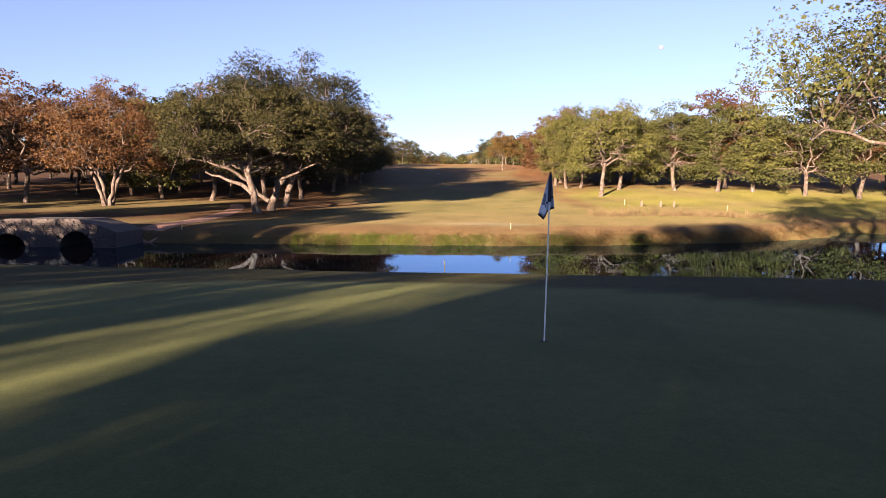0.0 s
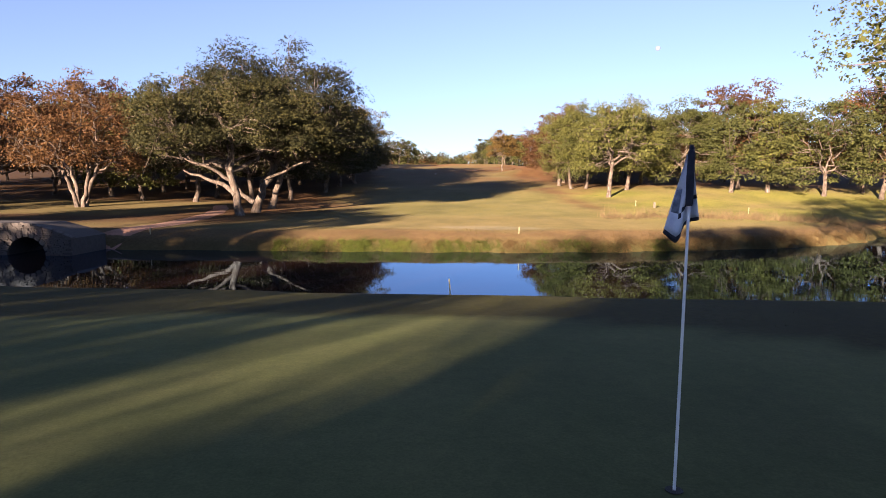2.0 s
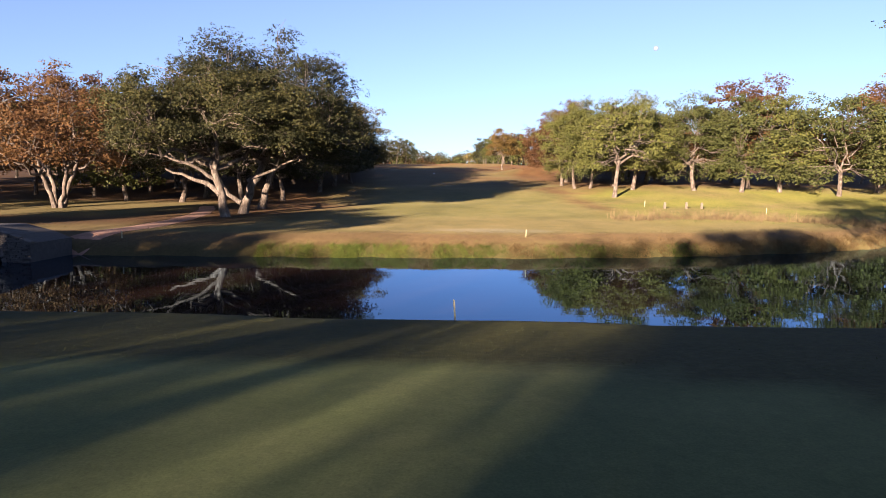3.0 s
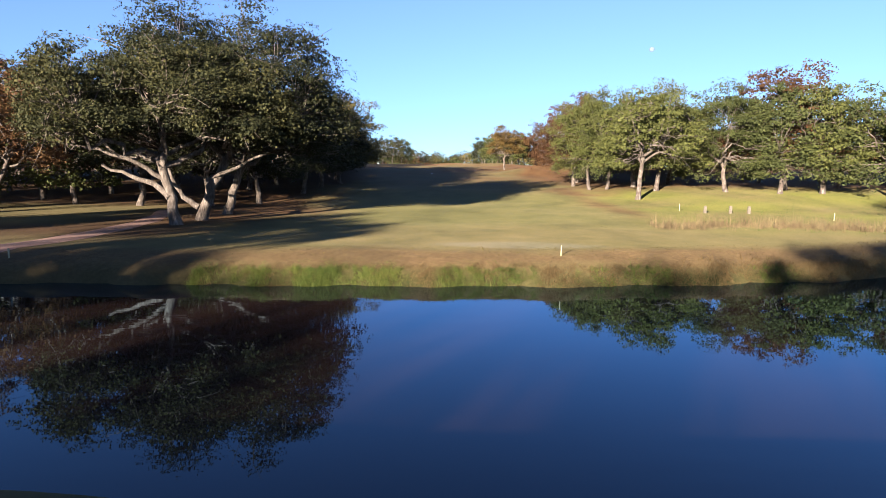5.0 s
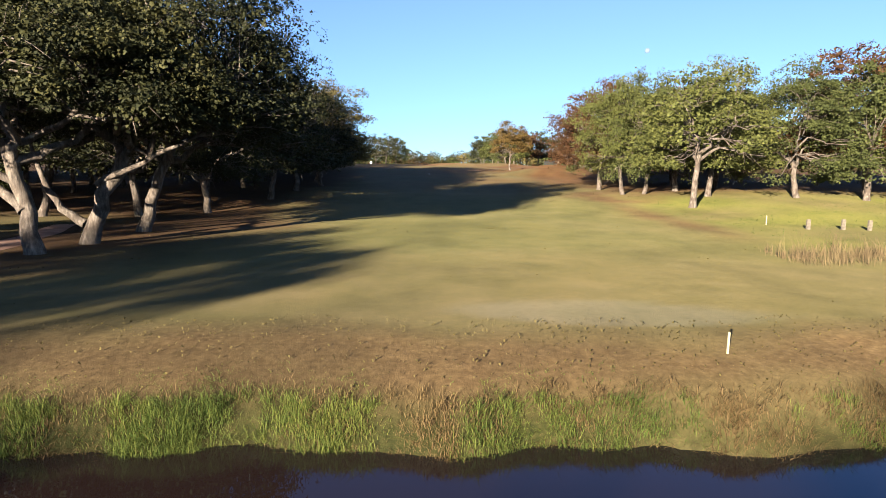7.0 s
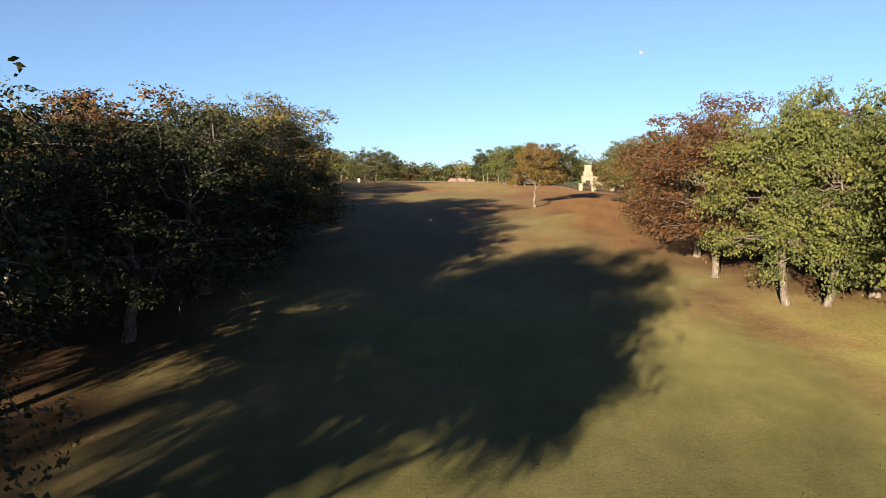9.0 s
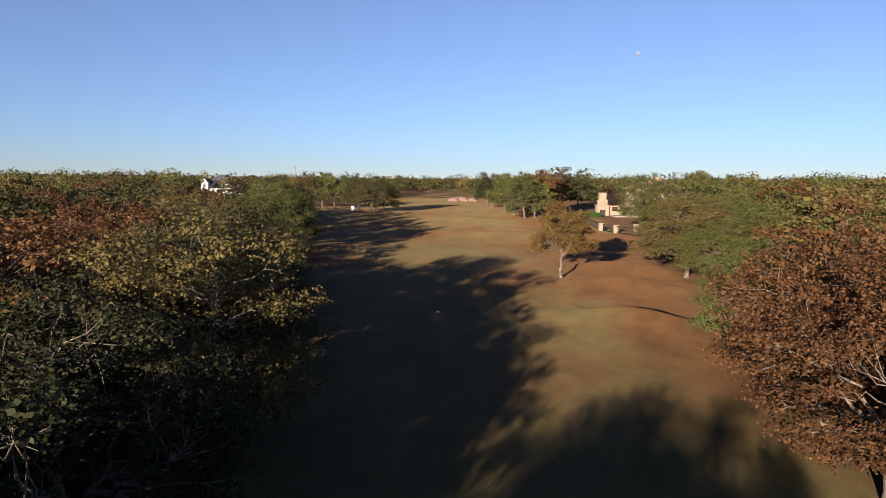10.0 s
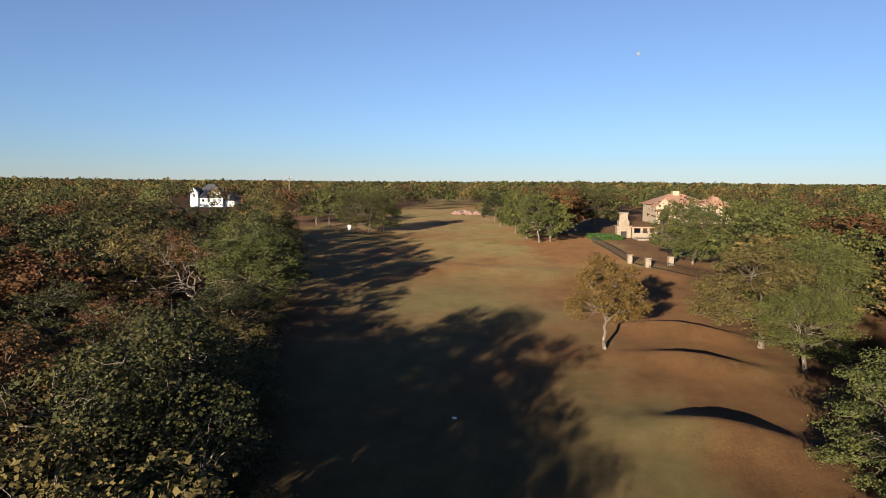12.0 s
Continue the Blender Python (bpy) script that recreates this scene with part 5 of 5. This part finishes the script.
def fireplace(x, y):
    z = gz(x, y) - 0.1
    root = tagged(new("outdoor_fireplace"), "pale limestone outdoor fireplace with a stepped chimney", "fireplace")
    hearth = bmesh.new()
    box(hearth, x - 1.5, x - 0.65, y - 1.0, y + 0.9, z, z + 2.5, 0.06)
    box(hearth, x + 0.65, x + 1.5, y - 1.0, y + 0.9, z, z + 2.5, 0.06)
    box(hearth, x - 0.66, x + 0.66, y - 0.98, y + 0.88, z + 1.5, z + 2.48)
    part("hearth", hearth, LIMESTONE, root)
    part("firebox", boxed(x - 0.7, x + 0.7, y - 0.3, y + 0.8, z, z + 1.55), DARK, root, "dark firebox")
    part("mantel", boxed(x - 1.7, x + 1.7, y - 1.15, y + 0.95, z + 2.5, z + 2.72, 0.04), LIMESTONE, root)
    part("chimney_shoulder", boxed(x - 1.15, x + 1.15, y - 0.8, y + 0.8, z + 2.72, z + 3.9, 0.08), LIMESTONE, root)
    part("chimney_stack", boxed(x - 0.85, x + 0.85, y - 0.65, y + 0.65, z + 3.9, z + 5.4, 0.06), LIMESTONE, root)
    part("chimney_cap", boxed(x - 0.98, x + 0.98, y - 0.78, y + 0.78, z + 5.4, z + 5.6, 0.04), LIMESTONE, root)
    return root


def kitchen(x, y):
    z = gz(x, y) - 0.1
    root = tagged(new("outdoor_kitchen"), "pale limestone outdoor kitchen wall with openings", "kitchen")
    part("counter", boxed(x, x + 5.6, y - 0.6, y + 0.6, z, z + 1.05, 0.04), LIMESTONE, root)
    part("worktop", boxed(x - 0.05, x + 5.65, y - 0.7, y + 0.65, z + 1.05, z + 1.15, 0.02), STUCCO, root)
    for px0 in (0.0, 1.9, 3.4, 5.1):
        part("pillar", boxed(x + px0, x + px0 + 0.5, y - 0.3, y + 0.3, z + 1.15, z + 2.2, 0.03), LIMESTONE, root)
    part("lintel", boxed(x - 0.1, x + 5.7, y - 0.36, y + 0.36, z + 2.2, z + 2.5, 0.03), TILE, root, "red-brown lintel")
    part("grill", boxed(x + 2.5, x + 3.3, y - 0.5, y + 0.4, z + 1.15, z + 1.6, 0.05), IRON, root, "dark grill")
    return root


def terrace_steps(x0, x1, y):
    z = gz((x0 + x1) / 2, y)
    root = tagged(new("terrace_steps"), "broad pale limestone terrace steps before the fireplace", "steps")
    for k in range(3):
        part("step", boxed(x0 - 0.3 * (2 - k), x1 + 0.3 * (2 - k), y - 1.6 + 0.45 * k, y + 3.0, z - 0.3 + 0.17 * k, z - 0.05 + 0.17 * k, 0.02), LIMESTONE, root)
    return root


fireplace(33.4, 223.0)
kitchen(35.2, 222.6)
terrace_steps(35.0, 41.5, 217.5)


def leaf_block(name, x0, x1, y0, y1, h, n, leaf, mat, label, cat):
    g = np.random.default_rng(31)
    u = g.uniform(0, 1, (n, 3))
    face = g.integers(0, 4, n)
    x = x0 + (x1 - x0) * u[:, 0]
    y = y0 + (y1 - y0) * u[:, 1]
    z = h * u[:, 2]
    y = np.where(face == 0, y0 + g.normal(0, 0.12, n), y)
    z = np.where(face == 1, h + g.normal(0, 0.10, n), z)
    x = np.where(face == 2, x0 + g.normal(0, 0.12, n), x)
    x = np.where(face == 3, x1 + g.normal(0, 0.12, n), x)
    z = z + height(x, y)
    pos = np.stack([x, y, z], 1)
    nor = g.normal(0, 1, (n, 3)) + np.array([0, -0.4, 0.6])
    nor /= np.linalg.norm(nor, axis=1)[:, None]
    t = np.cross(nor, g.normal(0, 1, (n, 3)))
    t /= np.linalg.norm(t, axis=1)[:, None] + 1e-9
    b_ = np.cross(nor, t)
    s_ = leaf * g.uniform(0.6, 1.3, n)[:, None]
    q = np.stack([pos - t * s_ * 0.5, pos + b_ * s_ * 0.35, pos + t * s_ * 0.5, pos - b_ * s_ * 0.35], 1)
    return tagged(new(name, quads_mesh(name, q, mat)), label, cat)


# low leaf block standing in for a flat patch of lawn
leaf_block("hedge", 25.6, 31.6, 217.0, 223.0, 0.7, 5000, 0.38, LAWN_LEAF, "low block of green leaves standing in for lawn beside the terrace", "hedge")


def fence():
    root = tagged(new("iron_fence"), "black iron fence with pale stone pillars round the lawn", "fence")
    line = [(24.3, 213), (23.66, 183.8), (27.4, 175.6), (31.2, 166.0), (35, 158)]
    bm = bmesh.new()
    box(bm, -0.02, 0.02, -0.02, 0.02, -0.1, 1.4)
    pme = bpy.data.meshes.new("picket")
    bm.to_mesh(pme)
    bm.free()
    pme.materials.append(IRON)
    count = 0
    for a_, b_ in zip(line[:-1], line[1:]):
        ln = math.dist(a_, b_)
        n_ = int(ln / 0.42)
        for i in range(n_):
            t = (i + 0.5) / n_
            x, y = a_[0] + (b_[0] - a_[0]) * t, a_[1] + (b_[1] - a_[1]) * t
            ob = part_mesh("picket", pme, root)
            ob.location = (x, y, gz(x, y))
            count += 1
        for hz in (0.18, 1.22):
            v, f = [], []
            seg = [(a_[0] + (b_[0] - a_[0]) * k / 8, a_[1] + (b_[1] - a_[1]) * k / 8) for k in range(9)]
            tube_arrays([(p[0], p[1], gz(*p) + hz) for p in seg], [0.045] * 9, 4, v, f)
            part_mesh("rail", mesh_arrays("rail", v, f, IRON), root)
    for x, y in ((23.66, 183.8), (25.4, 180.2), (29.5, 182.0)):
        z = gz(x, y)
        pil = part("pillar", boxed(x - 0.38, x + 0.38, y - 0.38, y + 0.38, z - 0.2, z + 1.3, 0.03), LIMESTONE, root, "pale limestone pillar")
        part("cap", boxed(x - 0.45, x + 0.45, y - 0.45, y + 0.45, z + 1.3, z + 1.42, 0.02), LIMESTONE, pil)


fence()


def utility_pole(x, y, h):
    z = gz(x, y)
    root = tagged(new("utility_pole"), "pale weathered wooden utility pole above the far woods", "pole")
    v, f = [], []
    tube_arrays([(x, y, z - 0.5), (x, y, z + 0.5 * h), (x, y, z + h)], [0.17, 0.15, 0.12], 10, v, f)
    part_mesh("post", mesh_arrays("post", v, f, LIMESTONE, True), root)
    part("crossarm", boxed(x - 1.2, x + 1.2, y - 0.22, y - 0.10, z + h - 0.9, z + h - 0.75, 0.02), BARK, root, "weathered wooden crossarm")
    for dx in (-1.05, -0.5, 0.5, 1.05):
        v, f = [], []
        tube_arrays([(x + dx, y - 0.16, z + h - 0.75), (x + dx, y - 0.16, z + h - 0.66), (x + dx, y - 0.16, z + h - 0.56)], [0.03, 0.06, 0.04], 8, v, f)
        part_mesh("insulator", mesh_arrays("insulator", v, f, WHITEWALL, True), root)
    return root


utility_pole(-60.5, 306.0, 12.5)

# ---- far end of the fairway ----


def boulder(x, y, r, seed):
    bm = bmesh.new()
    bmesh.ops.create_icosphere(bm, subdivisions=3, radius=1.0)
    o = Vector((seed * 3.1, seed * 1.7, seed * 0.9))
    for v in bm.verts:
        k = 1 + 0.35 * noise.noise(v.co * 1.3 + o) + 0.12 * noise.noise(v.co * 4 + o)
        v.co = Vector((v.co.x * r * 1.25, v.co.y * r, v.co.z * r * 0.8)) * k
    me_ = bpy.data.meshes.new("boulder")
    bm.to_mesh(me_)
    bm.free()
    me_.materials.append(ROCK)
    ob = tagged(new("boulder", me_), "pinkish-red sandstone boulder heaped at the fairway end", "boulder", "heap of boulders")
    ob.location = (x, y, gz(x, y) + r * 0.35)
    return ob


for k, (bx_, by_, br_) in enumerate(((-1.8, 300, 1.3), (0.2, 301.5, 1.0), (1.8, 300.2, 1.25), (3.4, 301.0, 0.9), (4.6, 299.0, 1.0), (0.4, 303.0, 1.5), (-0.6, 298.6, 0.8), (5.8, 297.5, 0.7), (2.6, 298.2, 0.7))):
    boulder(bx_, by_, br_, k + 1)

wbx = bmesh.new()
box(wbx, -0.35, 0.35, -0.3, 0.3, 0, 1.1, 0.05)
wme = bpy.data.meshes.new("white_box")
wbx.to_mesh(wme)
wbx.free()
wme.materials.append(WHITEWALL)
wb = tagged(new("white_box", wme), "small white box standing beside the far fairway", "box")
wb.location = (-28.6, 234, gz(-28.6, 234))
bm = bmesh.new()
bmesh.ops.create_cone(bm, cap_ends=True, segments=20, radius1=0.16, radius2=0.14, depth=0.06)
mme = bpy.data.meshes.new("yardage_marker")
bm.to_mesh(mme)
bm.free()
mme.materials.append(WHITEWALL)
ym = tagged(new("yardage_marker", mme), "small white disc lying on the shaded fairway", "marker")
ym.location = (-5.0, 123.5, gz(-5.0, 123.5) + 0.02)
